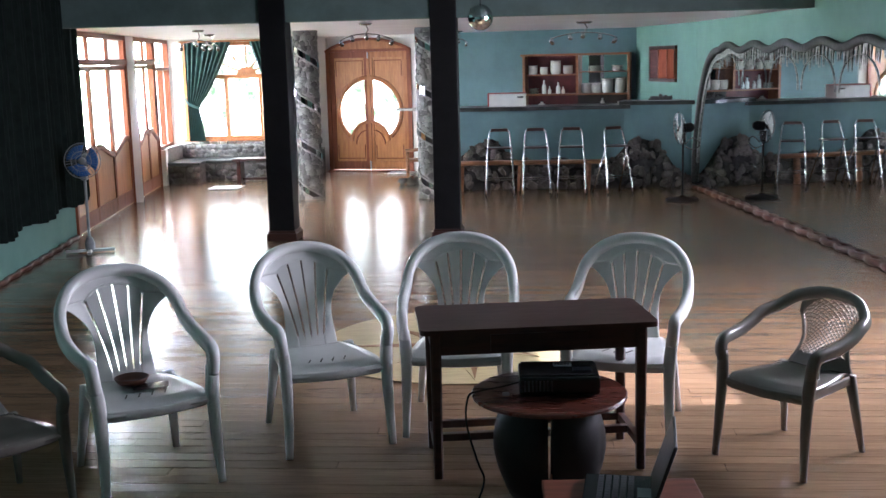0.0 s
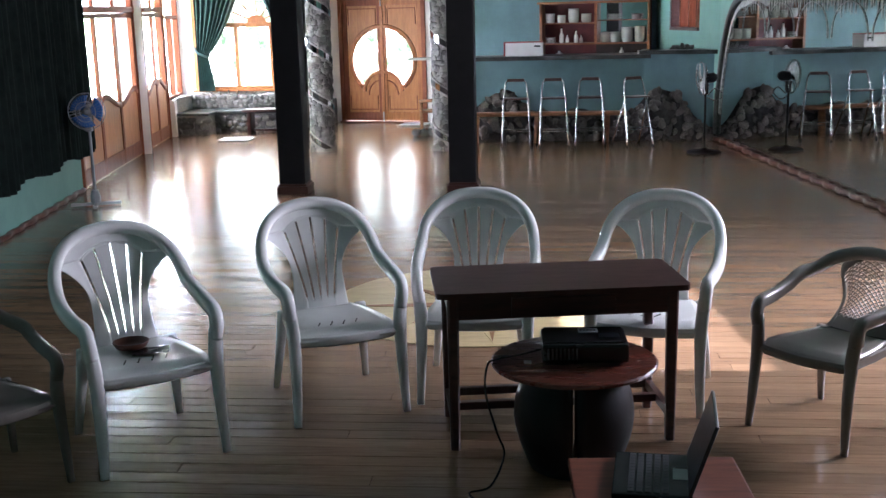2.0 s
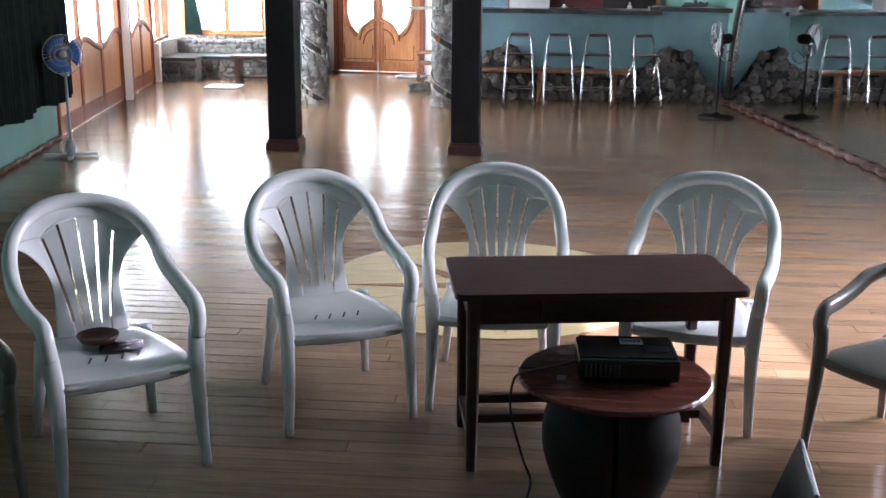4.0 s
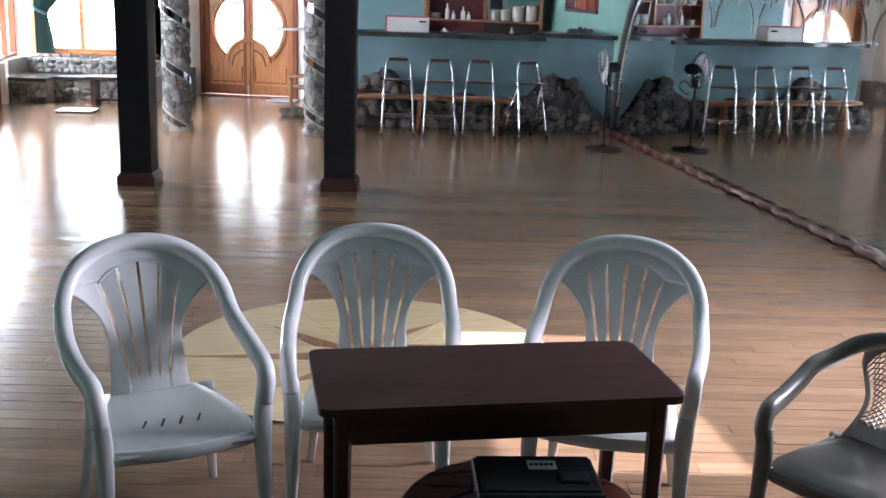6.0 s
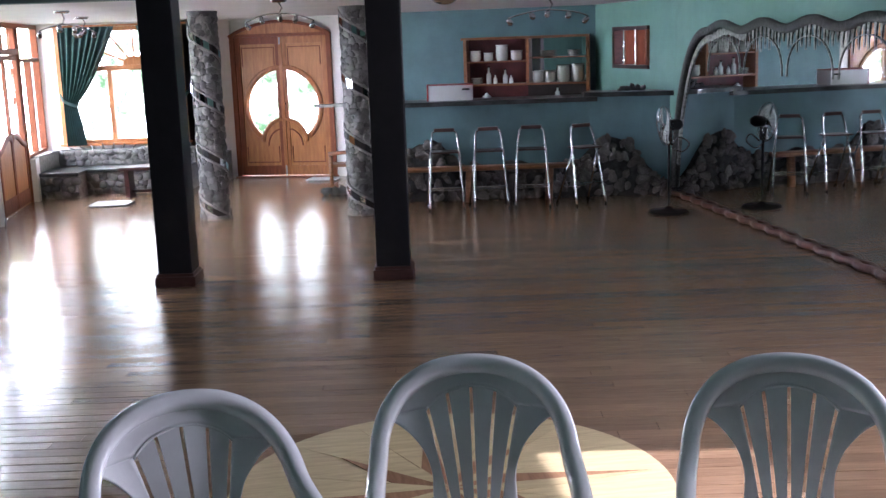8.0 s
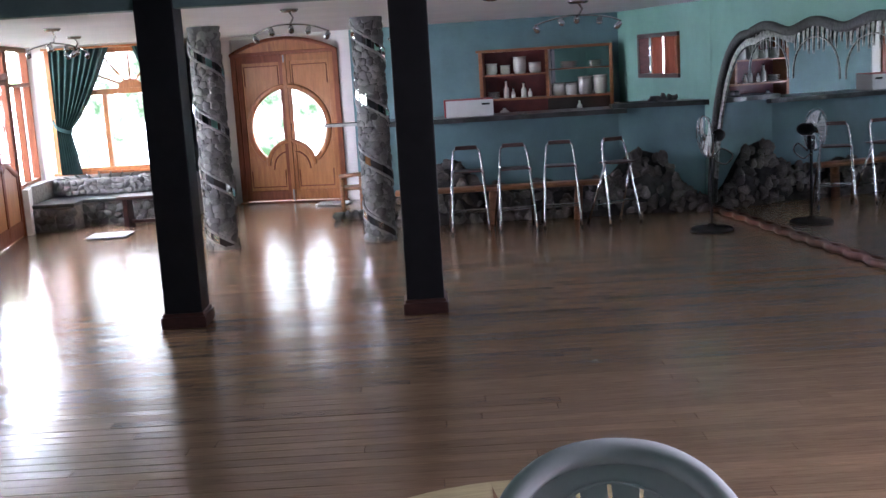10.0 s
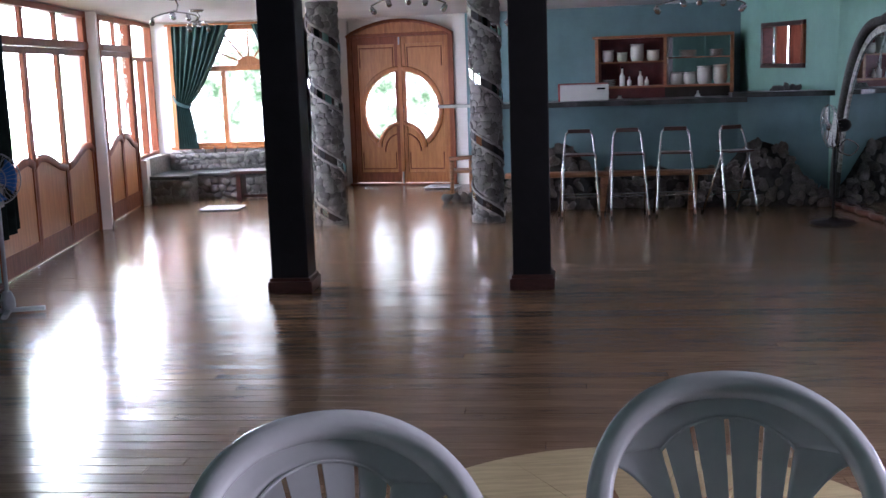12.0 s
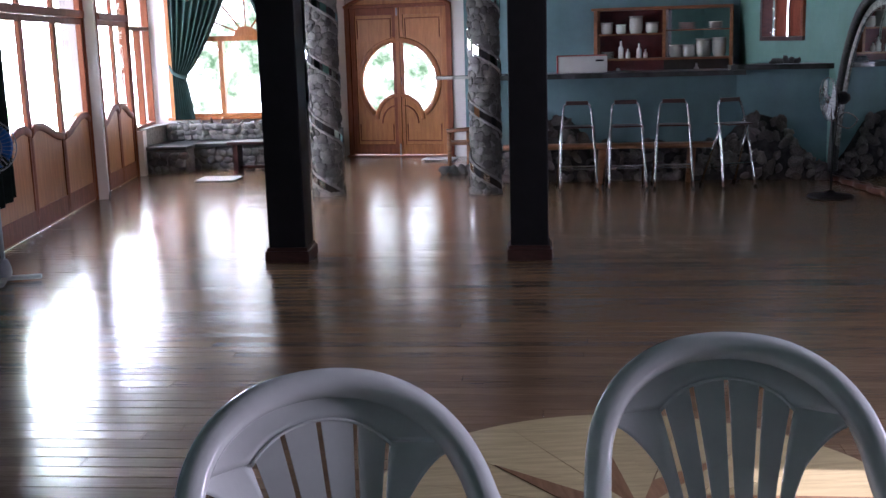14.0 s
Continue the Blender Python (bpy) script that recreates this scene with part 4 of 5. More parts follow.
projector()
_t = thing("power_cable", pose(0, 0, 0), "thin black power cable hanging from the round table", "cable")
part("cable", sweep(smooth_path([(1.09, .80, .47), (1.0, .76, .458), (.90, .70, .455), (.862, .66, .44), (.855, .64, .33), (.90, .60, .18), (.93, .56, .10), (.88, .46, .012), (.80, .40, .008), (.86, .30, .008)], 6), .008, .008, 6), M_BLKPL, _t, smooth=True)
_t = thing("cable_plug", pose(1.03, .66, .452), "small white plug lying on the round table", "plug")
part("plug", box(-.02, .01, -.008, .008, 0, .012, .003), M_FANGREY, _t)


def laptop_and_stand():
    t = thing("low_stand", pose(1.45, -0.32, 0, 0, 0, 3), "low reddish wooden stand", "table")
    part("tabletop", box(-.27, .27, -.20, .20, .36, .39, .006), M_STAND, t)
    for sx in (-1, 1):
        for sy in (-1, 1):
            part("leg", box(sx * .23 - .022, sx * .23 + .022, sy * .16 - .022, sy * .16 + .022, 0, .36, .003), M_STAND, t)
    t = thing("laptop", pose(1.43, -0.30, 0.39, 0, 0, 84), "open dark laptop on the low stand", "laptop")
    part("base", box(-.16, .16, -.12, .12, 0, .024, .006), M_BLKPL, t)
    for r in range(5):
        for c in range(13):
            part("key", box(-.145 + c * .0225, -.145 + c * .0225 + .0185, -.03 + r * .026 - .02, -.03 + r * .026 - .001, .024, .027), M_KEYS, t)
    part("touchpad", box(-.04, .04, -.11, -.062, .024, .0255), M_FANGREY, t)
    lid = part("lid", box(-.16, .16, 0, .012, 0, .235, .004), M_SCREEN, t, "dark screen lid, open")
    lid.matrix_basis = pose(0, -.118, .022, 18, 0, 0)


laptop_and_stand()


# ---- bar ----
BAR_Y = 12.15


def bar():
    t = thing("bar_counter", pose(0, 0, 0), "blue plastered bar with a dark stone counter", "bar", kind="")
    part("front", box(-0.35, 2.45, BAR_Y, BAR_Y + .16, 0, 1.115), M_BLUE, t, "blue plaster front")
    f2 = part("front", box(0, 1.10, 0, .16, 0, 1.165), M_BLUE, t)
    f2.matrix_basis = along((2.45, BAR_Y), (3.49, 11.92))
    part("end", box(-0.35, -0.19, BAR_Y + .16, 13.5, 0, 1.115), M_BLUE, t)
    n = 40
    edge = [(-0.42 + 2.95 * i / n, BAR_Y - .10 + .018 * math.sin(i * .9), 1.115) for i in range(n + 1)]
    part("worktop", prism(edge + [(2.53, BAR_Y + .55, 1.115), (-.42, BAR_Y + .55, 1.115)], (0, 0, .055)), M_COUNTER, t, "dark stone counter slab with a wavy edge")
    n = 16
    e2 = [(-.06 + 1.14 * i / n, -.08 + .015 * math.sin(i * 1.1), 1.166) for i in range(n + 1)]
    w2 = part("worktop", prism(e2 + [(1.06, .40, 1.166), (-.06, .40, 1.166)], (0, 0, .055)), M_COUNTER, t)
    w2.matrix_basis = f2.matrix_basis.copy()
    part("worktop_end", prism([(-.92, BAR_Y + .42, 1.125), (-.42, BAR_Y + .36, 1.125), (-.42, BAR_Y + .58, 1.125), (-.92, BAR_Y + .55, 1.125)], (0, 0, .035)), M_SLAB, t, "pale end of the counter slab")


bar()


def rock_mounds():
    t = thing("rockwork", pose(0, 0, 0), "dark natural rockwork along the foot of the bar", "rockwork")
    def top(x):
        h = .34
        for c, w, k in ((.48, .34, .36), (2.72, .36, .36), (1.6, .25, .06)):
            h += k * math.exp(-((x - c) / w) ** 2)
        if x > 2.9:
            h *= max(.35, 1 - (x - 2.9) * 1.2)
        return h + .03 * math.sin(x * 13)
    bm = bmesh.new()
    n = 60
    def yf(x):
        return BAR_Y if x < 2.45 else BAR_Y - (x - 2.45) * .221
    prev = None
    for i in range(n + 1):
        x = -.5 + 3.95 * i / n
        h = top(x)
        ring = []
        for j in range(7):
            v = j / 6
            d = .05 + .20 * (1 - v ** 1.6) + .05 * noise.noise(Vector((x * 4, v * 4, 1)))
            ring.append(bm.verts.new((x, yf(x) - d * (1 if j < 6 else 0.02), h * v)))
        if prev:
            for j in range(6):
                bm.faces.new((prev[j], ring[j], ring[j + 1], prev[j + 1]))
        prev = ring
    part("mound", bm, M_BED, t, "dark bed behind the rocks", smooth=True)
    for i in range(230):
        x = -.45 + 3.85 * rng.random()
        v = rng.random() ** .8
        h = top(x) * v
        d = .05 + .20 * (1 - v ** 1.6)
        s = rng.uniform(.09, .17)
        ob = new("stone", ROCKS[rng.randrange(len(ROCKS))])
        ob.parent = t
        ob.matrix_basis = pose(x, yf(x) - d - .025, max(.04, h), rng.uniform(-30, 0), rng.uniform(0, 180), rng.uniform(-30, 30)) @ Matrix.Diagonal((s, s * .9, s * .8, 1))


ROCKS = []
for _me in PEBBLES[:5]:
    _r = _me.copy()
    _r.materials.clear()
    _r.materials.append(M_ROCK)
    ROCKS.append(_r)
rock_mounds()

# log bench in front of the bar
_t = thing("log_bench", pose(1.05, 11.72, 0), "long rough log bench along the bar", "bench")
_bm = bmesh.new()
add_sweep(_bm, smooth_path([(-1.15, .02, .40), (-.5, -.02, .405), (.2, .02, .40), (1.1, 0, .40)], 6), .20, .06, 8)
part("seat", _bm, M_LOG, _t, smooth=True)
for _x in (-.95, -.1, .85):
    part("leg", sweep([(_x, 0, 0), (_x + .02, 0, .38)], .09, .09, 8, ref=(0, 1, 0)), M_LOG, _t, smooth=True)


def bar_stool(m):
    t = thing("bar_stool", m, "folding chrome bar stool with a dark wooden back rail", "stool", "bar stools")
    W, H = .175, .90
    hoop = [(-W - .02, -.20, 0), (-W + .015, -.06, .62), (-W + .035, .0, H - .06), (-W + .06, .005, H - .015), (-W + .10, .006, H)]
    path = smooth_path(hoop + [(-x, y, z) for x, y, z in hoop[::-1]], 5)
    part("front_frame", sweep(path, .021, .021, 8, ref=(0, 1, 0)), M_CHROME, t, "bent chrome tube", smooth=True)
    part("back_rail", box(-.115, .115, -.014, .020, H - .022, H + .020, .008), M_PLINTH, t, "dark wooden back rail")
    for s in (-1, 1):
        part("rear_leg", sweep([(s * (W + .035), .20, 0), (s * (W - .012), -.09, .66)], .022, .022, 8, ref=(0, 1, 0)), M_CHROME, t, smooth=True)
        part("rubber_foot", sweep([(s * (W + .02), -.20, 0), (s * (W + .018), -.195, .03)], .03, .03, 8, ref=(0, 1, 0)), M_BLKPL, t)
        part("rubber_foot", sweep([(s * (W + .035), .20, 0), (s * (W + .033), .187, .03)], .028, .028, 8, ref=(0, 1, 0)), M_BLKPL, t)
    part("seat", box(-.15, .15, -.19, .05, .652, .670, .006), M_DARKW, t, "dark wooden seat")
    part("footrest", sweep([(-W - .003, -.15, .26), (W + .003, -.15, .26)], .016, .016, 8), M_CHROME, t)
    part("rear_rung", sweep([(-W - .02, .11, .2), (W + .02, .11, .2)], .014, .014, 8), M_CHROME, t)
    return t


_s = bar_stool(pose(0.685, 11.22, 0, 0, 0, 2))
copy_thing(_s, pose(1.18, 11.22, 0, 0, 0, 4))
copy_thing(_s, pose(1.67, 11.25, 0, 0, 0, -3))
tagged(copy_thing(_s, pose(2.235, 11.25, 0, 0, 0, 26)), "folding chrome bar stool with a dark back rail, turned askew")


# ---- behind the bar ----
def back_bar():
    t = thing("back_counter", along((0.2, north_y(.2)), NP1), "back counter behind the bar with a dark wooden top", "counter")
    # body in the recess colour, darkness behind the bar painted in
    part("body", box(0, 2.50, -.55, -.03, 0, 1.02), M_RECESS_SHADE, t)
    part("top", box(-.02, 2.50, -.58, -.01, 1.02, 1.06, .004), M_DARKW, t)
    t = thing("wall_cabinet", along((1.03, north_y(1.03)), NP1), "open wooden wall cabinet full of dishes, with a mirror back", "cabinet")
    L, z0, z1, D = 1.72, 1.065, 1.88, .28
    part("side_panel", box(0, .045, -D, 0, z0, z1, .004), M_CAB, t)
    part("side_panel", box(L - .045, L, -D, 0, z0, z1, .004), M_CAB, t)
    part("top", box(-.03, L, -D - .02, 0, z1, z1 + .035, .005), M_CAB, t)
    part("divider", box(.86, .90, -D + .02, 0, z0 + .2, z1), M_CAB, t)
    part("shelf", box(.045, L - .045, -D, -.01, z0 + .19, z0 + .215), M_CAB, t)
    part("shelf", box(.045, .86, -D + .02, -.01, z0 + .505, z0 + .525), M_CAB, t)
    part("shelf", box(.90, L - .045, -D + .08, -.01, z0 + .545, z0 + .56), M_CAB, t)
    part("back_panel", box(.045, .86, -.012, -.002, z0, z1), M_REDW, t, "dark red back panel")
    part("mirror_back", box(.90, L - .045, -.012, -.002, z0 + .215, z1), M_MIRROR, t, "mirror back")
    # back below the shelf, its recess shade painted in as near-black
    part("lower_back", box(.86, L - .045, -.012, -.002, z0, z0 + .215), M_RECESS_SHADE, t)
    base = t.matrix_basis.copy()

    def crock(x, z, r, h, kind="pot", y=-.15):
        o = thing(kind, base @ pose(x, y, z), "white ceramic %s standing on the cabinet shelf" % kind, kind, "dishes on the cabinet shelves")
        if kind == "pot":
            part("body", lathe([(r * .8, 0), (r, h * .25), (r, h * .85), (r * .92, h)], 14), M_CERAMIC, o, smooth=True)
            part("rim", lathe([(r * .9, h), (r * 1.06, h + .004), (r * 1.06, h + .014), (r * .9, h + .018)], 14), M_CERAMIC, o)
        elif kind == "bottle":
            part("body", lathe([(r, 0), (r, h * .5), (r * .4, h * .68), (r * .36, h * .92)], 12), M_BOTTLE, o, smooth=True)
            part("cap", lathe([(r * .45, h * .92), (r * .45, h)], 10), M_BLKPL, o)
        else:
            for k in range(4):
                part("plate", lathe([(r * .5, k * .022), (r, k * .022 + .016), (r, k * .022 + .02)], 14), M_CERAMIC, o)
    zu, zl, zm = z0 + .525, z0 + .215, z0 + .56
    for x, r, h in ((.15, .075, .13), (.33, .065, .10), (.52, .085, .20), (.72, .08, .12)):
        crock(x, zu, r, h)
    crock(.16, zl, .085, .1, "plates")
    for x, h in ((.33, .24), (.42, .13), (.56, .20), (.64, .12)):
        crock(x, zl, .035 if h > .15 else .028, h, "bottle")
    for x, r, h in ((1.02, .085, .14), (1.18, .085, .14), (1.36, .095, .21), (1.55, .085, .22)):
        crock(x, zl, r, h)
    for x, r in ((1.15, .11), (1.5, .09)):
        crock(x, zm, r, .08, "plates")
    crock(.3, z0, .06, .1, "bottle", -.2)
    crock(1.28, z0, .035, .15, "bottle", -.2)


back_bar()

_t = thing("white_cooler_box", pose(0.78, BAR_Y + .26, 1.17), "white enamel box with a red edge lying on the counter", "box")
part("body", box(-.27, .27, -.16, .16, 0, .185, .012), M_APPL, _t)
part("edge_strip", box(-.29, -.272, -.162, .162, 0, .188, .004), M_REDPL, _t, "red edge strip")
part("lid_edge", box(-.29, .27, -.163, .163, .186, .194, .003), M_REDPL, _t)
part("handle", box(.14, .23, -.172, -.16, .125, .145, .004), M_BLKPL, _t, "black handle")
_t = thing("candle_row", pose(2.47, BAR_Y + .05, 1.17), "row of small white cups standing on the counter", "cups")
for _k in range(4):
    part("cup", lathe([(.02, 0), (.024, .05)], 10, (-.09 + .055 * _k, 0, 0)), M_CERAMIC, _t)
_t = thing("carved_stone", pose(2.98, 12.22, 1.221), "small dark stone heap lying on the counter", "stone")
for _k in range(5):
    stone_piece(_t, pose(-.12 + .06 * _k, 0, .02 + .02 * (_k == 2), 0, 30 * _k, 0) @ Matrix.Diagonal((.10, .12, .08, 1)))
_t = thing("wooden_chair", pose(-.72, 13.6, 0), "small rough wooden chair beside the door", "chair")
part("arm", sweep([(-.15, -.2, .46), (.15, -.2, .48)], .07, .05, 8), M_LOG, _t, smooth=True)
for _x in (-.12, .12):
    part("leg", sweep([(_x, -.2, 0), (_x, -.2, .45)], .05, .05, 8, ref=(0, 1, 0)), M_LOG, _t, smooth=True)
part("seat", box(-.15, .15, -.2, .1, .28, .32, .01), M_LOG, _t)
_t = thing("doormat", pose(-1.05, 14.35, .012, 0, 0, -10), "small pale doormat lying on the floor", "mat")
part("mat", box(-.22, .22, -.16, .16, 0, .014, .003), M_MAT, _t)
_t = thing("stone_step", pose(-.55, 13.2, 0), "low kerb of river stones", "stone kerb")
for _k in range(7):
    stone_piece(_t, pose(-.3 + .10 * _k, -.5 + .03 * _k, .05, 0, 40 * _k, 0) @ Matrix.Diagonal((.13, .16, .13, 1)))


# ---- stone bench in the corner ----
def stone_bench():
    t = thing("stone_bench", pose(0, 0, 0), "L-shaped river-stone bench with a cushionless stone seat", "bench")
    x0, x1 = -4.72, -2.80
    part("seat_base", box(x0, x1, 13.62, 14.10, 0, .30), M_MORTAR, t)
    part("seat_top", box(x0, x1, 13.58, 14.10, .30, .345, .008), M_COUNTER, t, "dark slate seat")
    part("back_base", box(x0, x1, 14.10, 14.29, 0, .56), M_MORTAR, t)
    part("return_base", box(-4.74, -4.18, 13.26, 13.62, 0, .30), M_MORTAR, t)
    part("return_top", box(-4.76, -4.16, 13.22, 13.60, .30, .345, .008), M_COUNTER, t)
    part("return_back", prism([(-4.86, 13.16, 0), (-4.70, 13.16, 0), (-4.70, 14.1, 0), (-4.96, 14.1, 0)], (0, 0, .57)), M_MORTAR, t)
    stones_on_rect(t, x0 + .5, x1, 0, .30, 13.615, .11, limit=50)
    stones_on_rect(t, x0, x1, .345, .57, 14.095, .085)
    stones_on_rect(t, -4.74, -4.18, 0, .30, 13.255, .11)
    stones_on_rect(t, -4.88, -4.68, .0, .57, 13.15, .11)
    for k in range(14):
        stone_piece(t, pose(x0 + .08 + .135 * k, 14.19, .565, 84, 20 * k, 0) @ Matrix.Diagonal((.14, .06, .14, 1)))


stone_bench()
_t = thing("stone_ledge", pose(0, 0, 0), "short river-stone ledge beside the entrance door", "ledge")
part("ledge_base", box(-2.74, -2.45, 14.5, 14.9, 0, .42), M_MORTAR, _t)
stones_on_rect(_t, -2.74, -2.45, 0, .44, 14.495, .10)
_t = thing("low_table", pose(-3.18, 13.28, 0), "low dark wooden coffee table before the stone bench", "table")
part("tabletop", box(-.42, .42, -.17, .17, .36, .40, .006), M_DARKW, _t)
for _x in (-.33, .33):
    part("leg", box(_x - .03, _x + .03, -.13, .13, 0, .36, .004), M_DARKW, _t)
part("stretcher", box(-.30, .30, -.02, .02, .05, .09, .003), M_DARKW, _t)
_t = thing("floor_mat", pose(-3.55, 12.55, .012), "pale thin mat lying on the polished floor", "mat")
part("mat", box(-.24, .24, -.22, .22, 0, .008, .002), M_MAT, _t)


# ---- curtains ----
def curtain_mesh(fn, nu=120, nv=10, thick=.006):
    bm = bmesh.new()
    g = [[bm.verts.new(fn(i / nu, j / nv)) for j in range(nv + 1)] for i in range(nu + 1)]
    for i in range(nu):
        for j in range(nv):
            bm.faces.new((g[i][j], g[i + 1][j], g[i + 1][j + 1], g[i][j + 1]))
    return bm


def near_curtain():
    t = thing("dark_curtain", pose(0, 0, 0), "long dark pleated curtain hanging on the side wall", "curtain")
    y0, y1 = 3.2, 8.05
    def f(u, v):
        y = y0 + (y1 - y0) * u
        fold = .022 * math.sin(u * 190 + 1.2 * math.sin(u * 31)) * (.6 + .4 * v) + .02 * math.sin(u * 47)
        z = 2.72 - (2.72 - .42 - .03 * math.sin(u * 26)) * v
        return (west_x(y) + .13 + fold, y, z)
    ob = part("cloth", curtain_mesh(f, 420, 10), M_CURT_D, t, "dark pleated cloth", smooth=True)
    part("curtain_rod", sweep([(west_x(y0) + .12, y0, 2.735), (west_x(y1) + .12, y1, 2.735)], .03, .03, 8), M_PLINTH, t)


near_curtain()


def tied_curtain(name, m, w_top, w_tie, label):
    t = thing(name, m, label, "curtain")
    def f(u, v):
        z = 2.24 - 1.62 * v
        k = (1.20 - z) if z < 1.20 else (z - 1.20)
        if z > 1.20:
            w = w_tie + (w_top - w_tie) * ((z - 1.20) / 1.04) ** 0.75
        else:
            w = w_tie + .10 * ((1.20 - z) / .58) ** .7
        fold = .030 * math.sin(u * 52 + .8 * math.sin(u * 9)) * min(1, w / .3)
        return (u * w + .03, -.10 + fold, z)
    part("cloth", curtain_mesh(f, 110, 26), M_CURT_G, t, "dark green cloth tied back", smooth=True)
    part("tie_band", sweep(smooth_path([(-.02, -.06, 1.33), (.06, -.15, 1.24), (w_tie + .04, -.13, 1.18), (w_tie + .05, -.06, 1.22)], 5), .02, .05, 6), M_CURT_G, t)


tied_curtain("green_curtain", pose(-4.62, WIN_Y - .03, 0), .78, .17, "dark green curtain tied back at the window")
tied_curtain("green_curtain", pose(-2.86, WIN_Y - .03, 0) @ Matrix.Diagonal((-1, 1, 1, 1)), .62, .15, "dark green curtain tied back at the window")
_t = thing("curtain_pole", pose(0, 0, 0), "wooden curtain pole above the window", "curtain pole")
part("pole", sweep([(-4.68, WIN_Y - .12, 2.255), (-2.82, WIN_Y - .12, 2.255)], .03, .03, 8), M_WOOD, _t)
for _x in (-4.66, -2.84):
    part("bracket", box(_x - .015, _x + .015, WIN_Y - .12, WIN_Y, 2.24, 2.27), M_WOOD, _t)


# ---- fans ----
def pedestal_fan(m, head_turn, tilt, h, blade_mat, cage_mat, stand_mat, label, r=.20, cross=False, blades=3):
    t = thing("pedestal_fan", m, label, "fan")
    part("pole", sweep([(0, 0, .02), (0, 0, h - .12)], .026, .026, 10, ref=(0, 1, 0)), stand_mat, t, smooth=True)
    if cross:
        bm = bmesh.new()
        for a in (20, 110):
            c, s = math.cos(math.radians(a)), math.sin(math.radians(a))
            add_sweep(bm, [(-.24 * c, -.24 * s, .025), (.24 * c, .24 * s, .025)], .045, .03, 8)
        part("cross_base", bm, M_FANGREY, t, "crossed grey feet")
        part("collar", lathe([(.045, .03), (.05, .10), (.03, .16)], 14), M_FANGREY, t)
    else:
        part("round_base", lathe([(.21, 0), (.215, .012), (.20, .03), (.05, .045), (.03, .07)], 28), stand_mat, t, "round dark base", smooth=True)
    part("neck", box(-.03, .03, -.03, .03, h - .20, h - .06, .008), stand_mat, t)
    fm = pose(0, 0, h) @ Matrix.Rotation(radians(head_turn), 4, "Z") @ Matrix.Rotation(radians(tilt), 4, "X")
    p = part("motor", lathe([(.03, -.02), (.06, 0), (.062, .10), (.035, .14)], 16), stand_mat, t, smooth=True)
    back = fm @ Matrix.Rotation(radians(-90), 4, "X")
    p.matrix_basis = back
    for k in range(blades):
        bm = bmesh.new()
        def f(u, v):
            rr = .04 + (r - .06) * v
            a = (u - .5) * (1.2 + .5 * v) + .15
            return (rr * math.cos(a), .025 * (u - .5), rr * math.sin(a))
        add_sheet(bm, f, 6, 6, .003)
        b = part("blade", bm, blade_mat, t, smooth=True)
        b.matrix_basis = fm @ pose(0, -.05, 0) @ Matrix.Rotation(2 * math.pi * k / blades, 4, "Y")
    b = part("hub", lathe([(.035, 0), (.035, .03), (.015, .04)], 14), cage_mat, t, smooth=True)
    b.matrix_basis = fm @ pose(0, -.04, 0) @ Matrix.Rotation(radians(90), 4, "X")
    bm = bmesh.new()
    for k in range(32):
        a = 2 * math.pi * k / 32
        c, s = math.cos(a), math.sin(a)
        add_sweep(bm, [(.05 * c, -.105, .05 * s), (.6 * r * c, -.10, .6 * r * s), (r * .93 * c, -.075, r * .93 * s), (r * c, -.04, r * s), (r * .9 * c, 0, r * .9 * s), (.06 * c, .02, .06 * s)], .003, .003, 4)
    for rr, yy in ((r, -.04), (.55 * r, -.101), (.055, -.105)):
        add_sweep(bm, [(rr * math.cos(2 * math.pi * i / 28), yy, rr * math.sin(2 * math.pi * i / 28)) for i in range(28)], .007, .007, 6, ref=(0, 1, 0), closed=True)
    b = part("cage", bm, cage_mat, t, "wire cage")
    b.matrix_basis = fm
    return t


pedestal_fan(pose(-3.40, 6.92, 0), 10, 0, 0.95, M_FANBLUE, M_FANGREY, M_FANGREY, "grey pedestal fan with blue blades on crossed feet", .18, True)
_f = pedestal_fan(pose(3.06, 10.42, 0), -86, 6, 0.93, M_BLADE, M_CHROME, M_BLACK, "dark pedestal fan with a pale wire cage beside the mirror", .21)
_bm = sweep(smooth_path([(.02, -.03, .70), (.13, -.06, .66), (.21, -.02, .74), (.12, .05, .80), (.03, .02, .72)], 6), .014, .014, 6)
part("remote_bracket", _bm, M_CHROME, _f, "bent chrome bracket", smooth=True)


# ---- ceiling lamps and mirror ball ----
def track_lamp(m, label, span=.62, spots=5):
    t = thing("ceiling_lamp", m, label, "lamp", "chrome spot lamps")
    part("canopy", lathe([(.06, -.025), (.075, -.01), (.075, 0)], 18), M_CHROME, t, smooth=True)
    part("stem", sweep([(0, 0, -.02), (.03, 0, -.07), (0, 0, -.12)], .014, .014, 6, ref=(0, 1, 0)), M_CHROME, t)
    rail = [(span * (k / 12 - .5), .05 * math.cos(k * .9), -.12 - .07 * (2 * (k / 12 - .5)) ** 2) for k in range(13)]
    part("rail", sweep(smooth_path(rail, 3), .014, .014, 6), M_CHROME, t, "bowed chrome rail", smooth=True)
    for k in range(spots):
        x, y, z = rail[int(round(12 * (k + .1) / (spots - .8)))]
        p = part("spot", lathe([(.010, -.07), (.024, -.055), (.020, -.01), (.008, 0)], 12), M_CHROME, t, smooth=True)
        p.matrix_basis = pose(x, y, z - .008, 22 * (-1) ** k, 15 * (k - 2), 0)
    return t


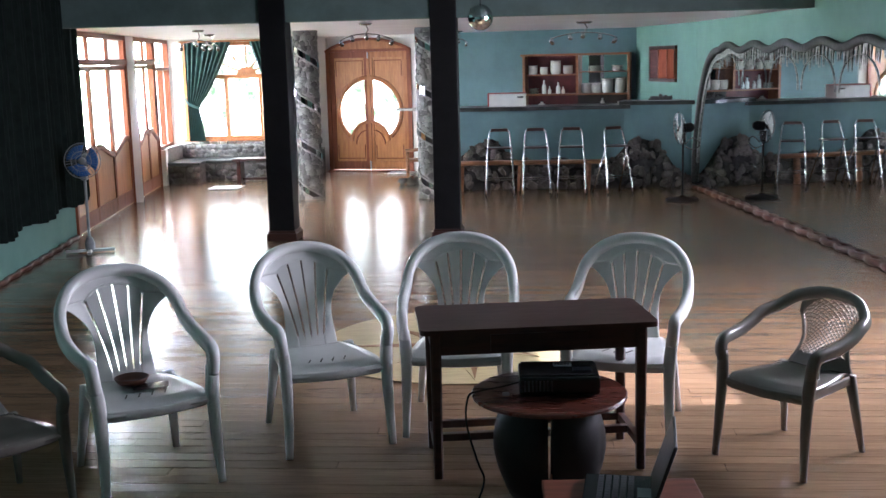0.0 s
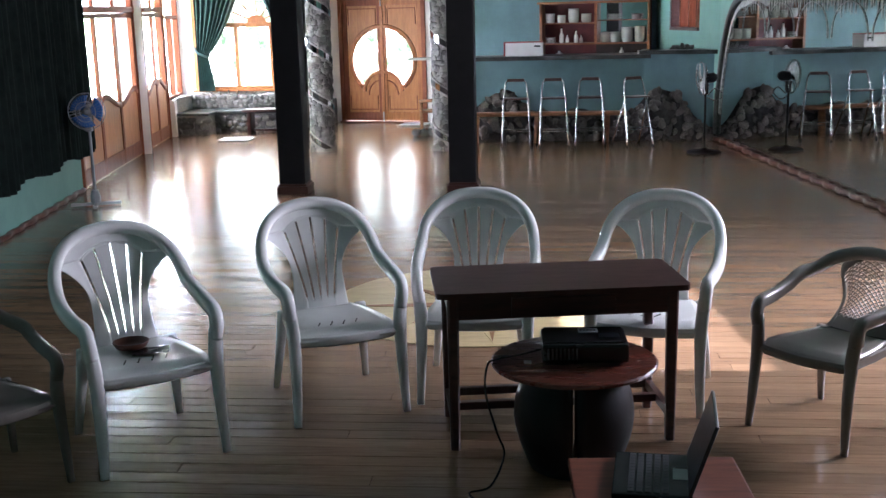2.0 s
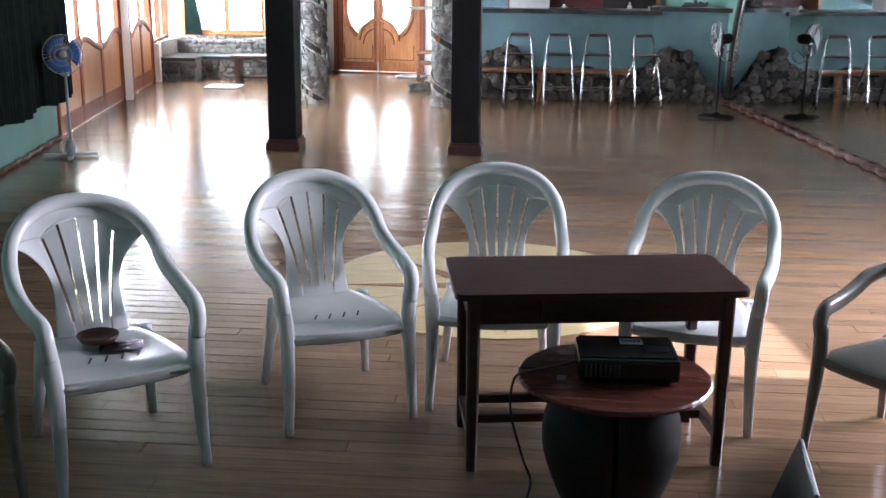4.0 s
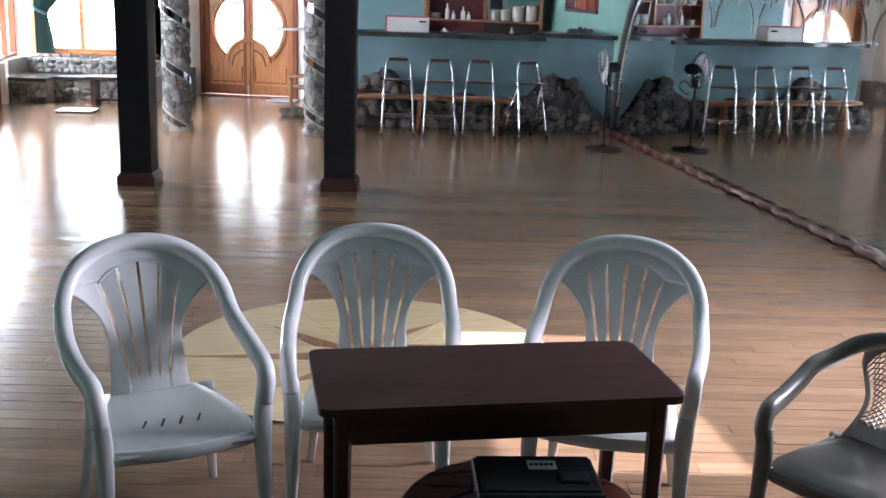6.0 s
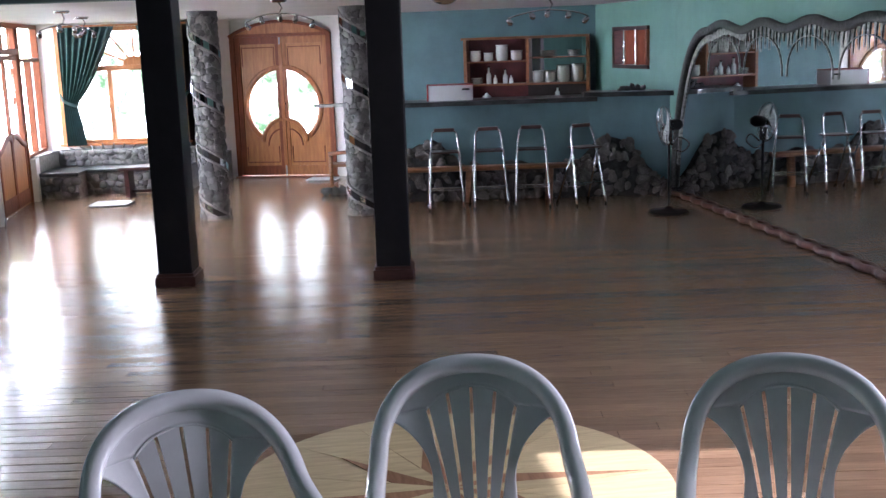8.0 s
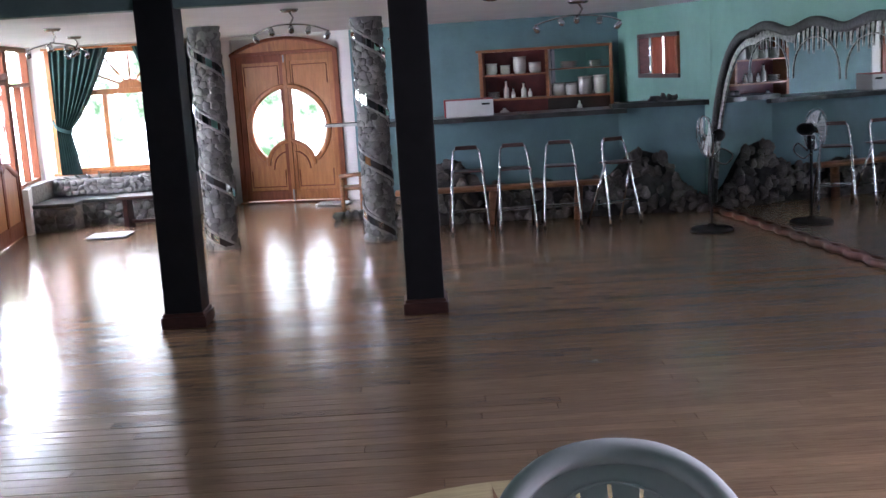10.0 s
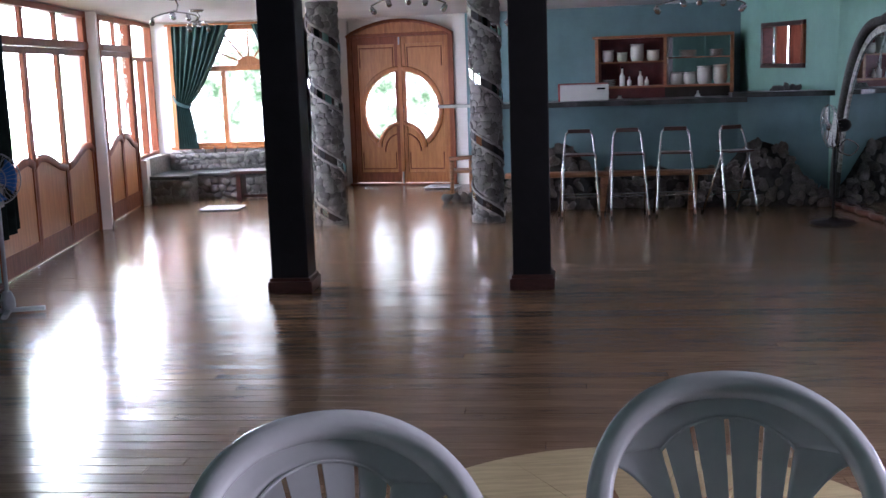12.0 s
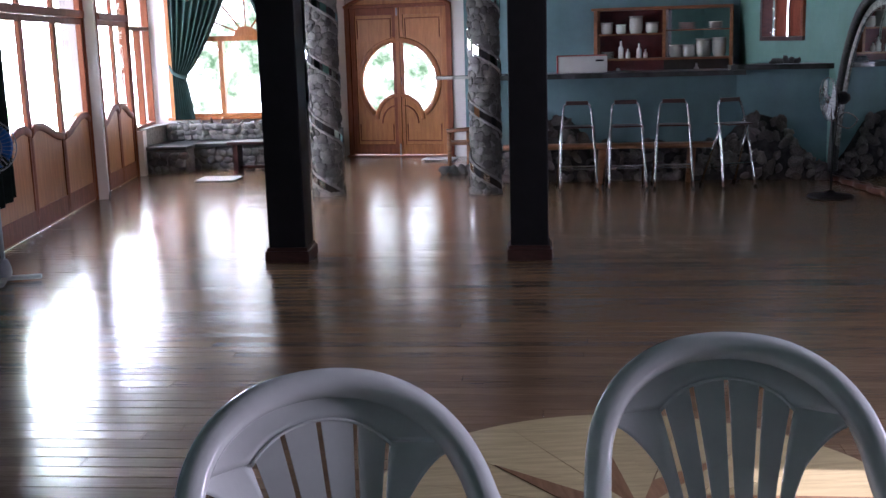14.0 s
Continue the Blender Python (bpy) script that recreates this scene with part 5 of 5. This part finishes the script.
_l = track_lamp(pose(-0.74, 8.75, CEIL), "bowed chrome ceiling lamp with small spots")
copy_thing(_l, pose(1.80, 10.3, CEIL, 0, 0, 12) @ Matrix.Diagonal((1.35, 1.2, 1.1, 1)))
copy_thing(_l, pose(-2.95, 9.6, CEIL, 0, 0, 75))
_s2 = track_lamp(pose(-3.4, 11.6, CEIL), "small chrome ceiling spot lamp", .3, 3)
copy_thing(_s2, pose(0.0, 13.4, CEIL))
_t = thing("mirror_ball", pose(0.72, 5.5, 2.21), "mirror ball of small square mirrors hanging from the ceiling", "mirror ball")
_bm = bmesh.new()
bmesh.ops.create_uvsphere(_bm, u_segments=30, v_segments=18, radius=.107)
part("ball", _bm, M_MIRROR, _t, "faceted mirror ball")
part("cord", sweep([(0, 0, .10), (0, 0, NEAR_H - 2.21)], .008, .008, 6, ref=(0, 1, 0)), M_BLKPL, _t)


# ---- inlaid star in the floor ----
def floor_star():
    t = thing("floor_inlay", pose(0.67, 3.25, 0.004, 0, 0, 8), "round pale wooden inlay with a brown compass star in the floor", "floor inlay", kind="structure")
    R = .96
    n = 16
    for k in range(n):
        a, b = 2 * math.pi * k / n, 2 * math.pi * (k + 1) / n
        pts = [(.02 * math.cos((a + b) / 2), .02 * math.sin((a + b) / 2), 0)] + [(R * math.cos(a + (b - a) * i / 4), R * math.sin(a + (b - a) * i / 4), 0) for i in range(5)]
        part("inlay_segment", prism(pts, (0, 0, .003)), M_INLAY, t)
    for k in range(8):
        a = 2 * math.pi * k / 8
        L = R * (.93 if k % 2 == 0 else .66)
        w = .26
        for s in (-1, 1):
            q = a + s * math.pi / 8
            pts = [(0, 0, .0035), (L * math.cos(a), L * math.sin(a), .0035), (w * math.cos(q), w * math.sin(q), .0035)]
            part("star_point", prism(pts, (0, 0, .003 + .0004 * (k % 2))), M_INLAY_B if s > 0 else M_INLAY, t)


floor_star()


# ---- floor planks, last ----
def floor_planks():
    t = new("floor")
    tagged(t, kind="structure")
    r = random.Random(3)
    PW = .098
    lens = (1.8, 2.4, 3.0)
    shared = {}
    for L in lens:
        me = bpy.data.meshes.new("plank")
        bm = bmesh.new()
        h, e = PW / 2 - .0016, .0022
        a = [bm.verts.new(p) for p in ((.001, -h, -.02), (L - .001, -h, -.02), (L - .001, h, -.02), (.001, h, -.02))]
        c = [bm.verts.new(p) for p in ((.001, -h, -.0012), (L - .001, -h, -.0012), (L - .001, h, -.0012), (.001, h, -.0012))]
        d = [bm.verts.new(p) for p in ((.002, -h + e, 0), (L - .002, -h + e, 0), (L - .002, h - e, 0), (.002, h - e, 0))]
        for lo, hi in ((a, c), (c, d)):
            for i in range(4):
                bm.faces.new((lo[i], lo[(i + 1) % 4], hi[(i + 1) % 4], hi[i]))
        bm.faces.new(d)
        bm.to_mesh(me)
        bm.free()
        me.materials.append(M_PLANK)
        shared[L] = me
    rest_v, rest_f = [], []
    y = BACK_Y
    near = 0
    while y < 15.2:
        x = -5.2 - r.uniform(0, 1.5)
        while x < 5.9:
            L = r.choice(lens)
            yc = y + PW / 2
            tilt = r.gauss(0, .35)
            lift = r.uniform(-.0008, 0)
            lo_x, hi_x = west_x(y) - .12, (east_x(y) + .12 if y < 11.8 else 3.8)
            x0, x1 = max(x + .001, lo_x), min(x + L - .001, hi_x)
            if x1 <= x0:
                x += L
                continue
            if 2.0 < y < 8.6 and x > lo_x and x + L < hi_x and near < 300:
                ob = new("plank", shared[L])
                ob.parent = t
                ob.matrix_basis = pose(x, yc, lift, tilt, 0, 0)
                near += 1
            else:
                n = len(rest_v)
                h, s = PW / 2 - .0012, math.sin(radians(tilt))
                for xx, yy in ((x0, -h), (x1, -h), (x1, h), (x0, h)):
                    rest_v.append((xx, yc + yy, lift + yy * s))
                for xx, yy in ((x0, -h), (x1, -h), (x1, h), (x0, h)):
                    rest_v.append((xx, yc + yy, -.02))
                rest_f += [(n, n + 1, n + 2, n + 3), (n + 4, n + 5, n + 1, n), (n + 5, n + 6, n + 2, n + 1), (n + 6, n + 7, n + 3, n + 2), (n + 7, n + 4, n, n + 3)]
            x += L
        y += PW
    me = bpy.data.meshes.new("planks")
    me.from_pydata(rest_v, [], rest_f)
    me.materials.append(M_PLANK)
    ob = new("planks", me)
    ob.parent = t
    tagged(ob, kind="stuff")


floor_planks()
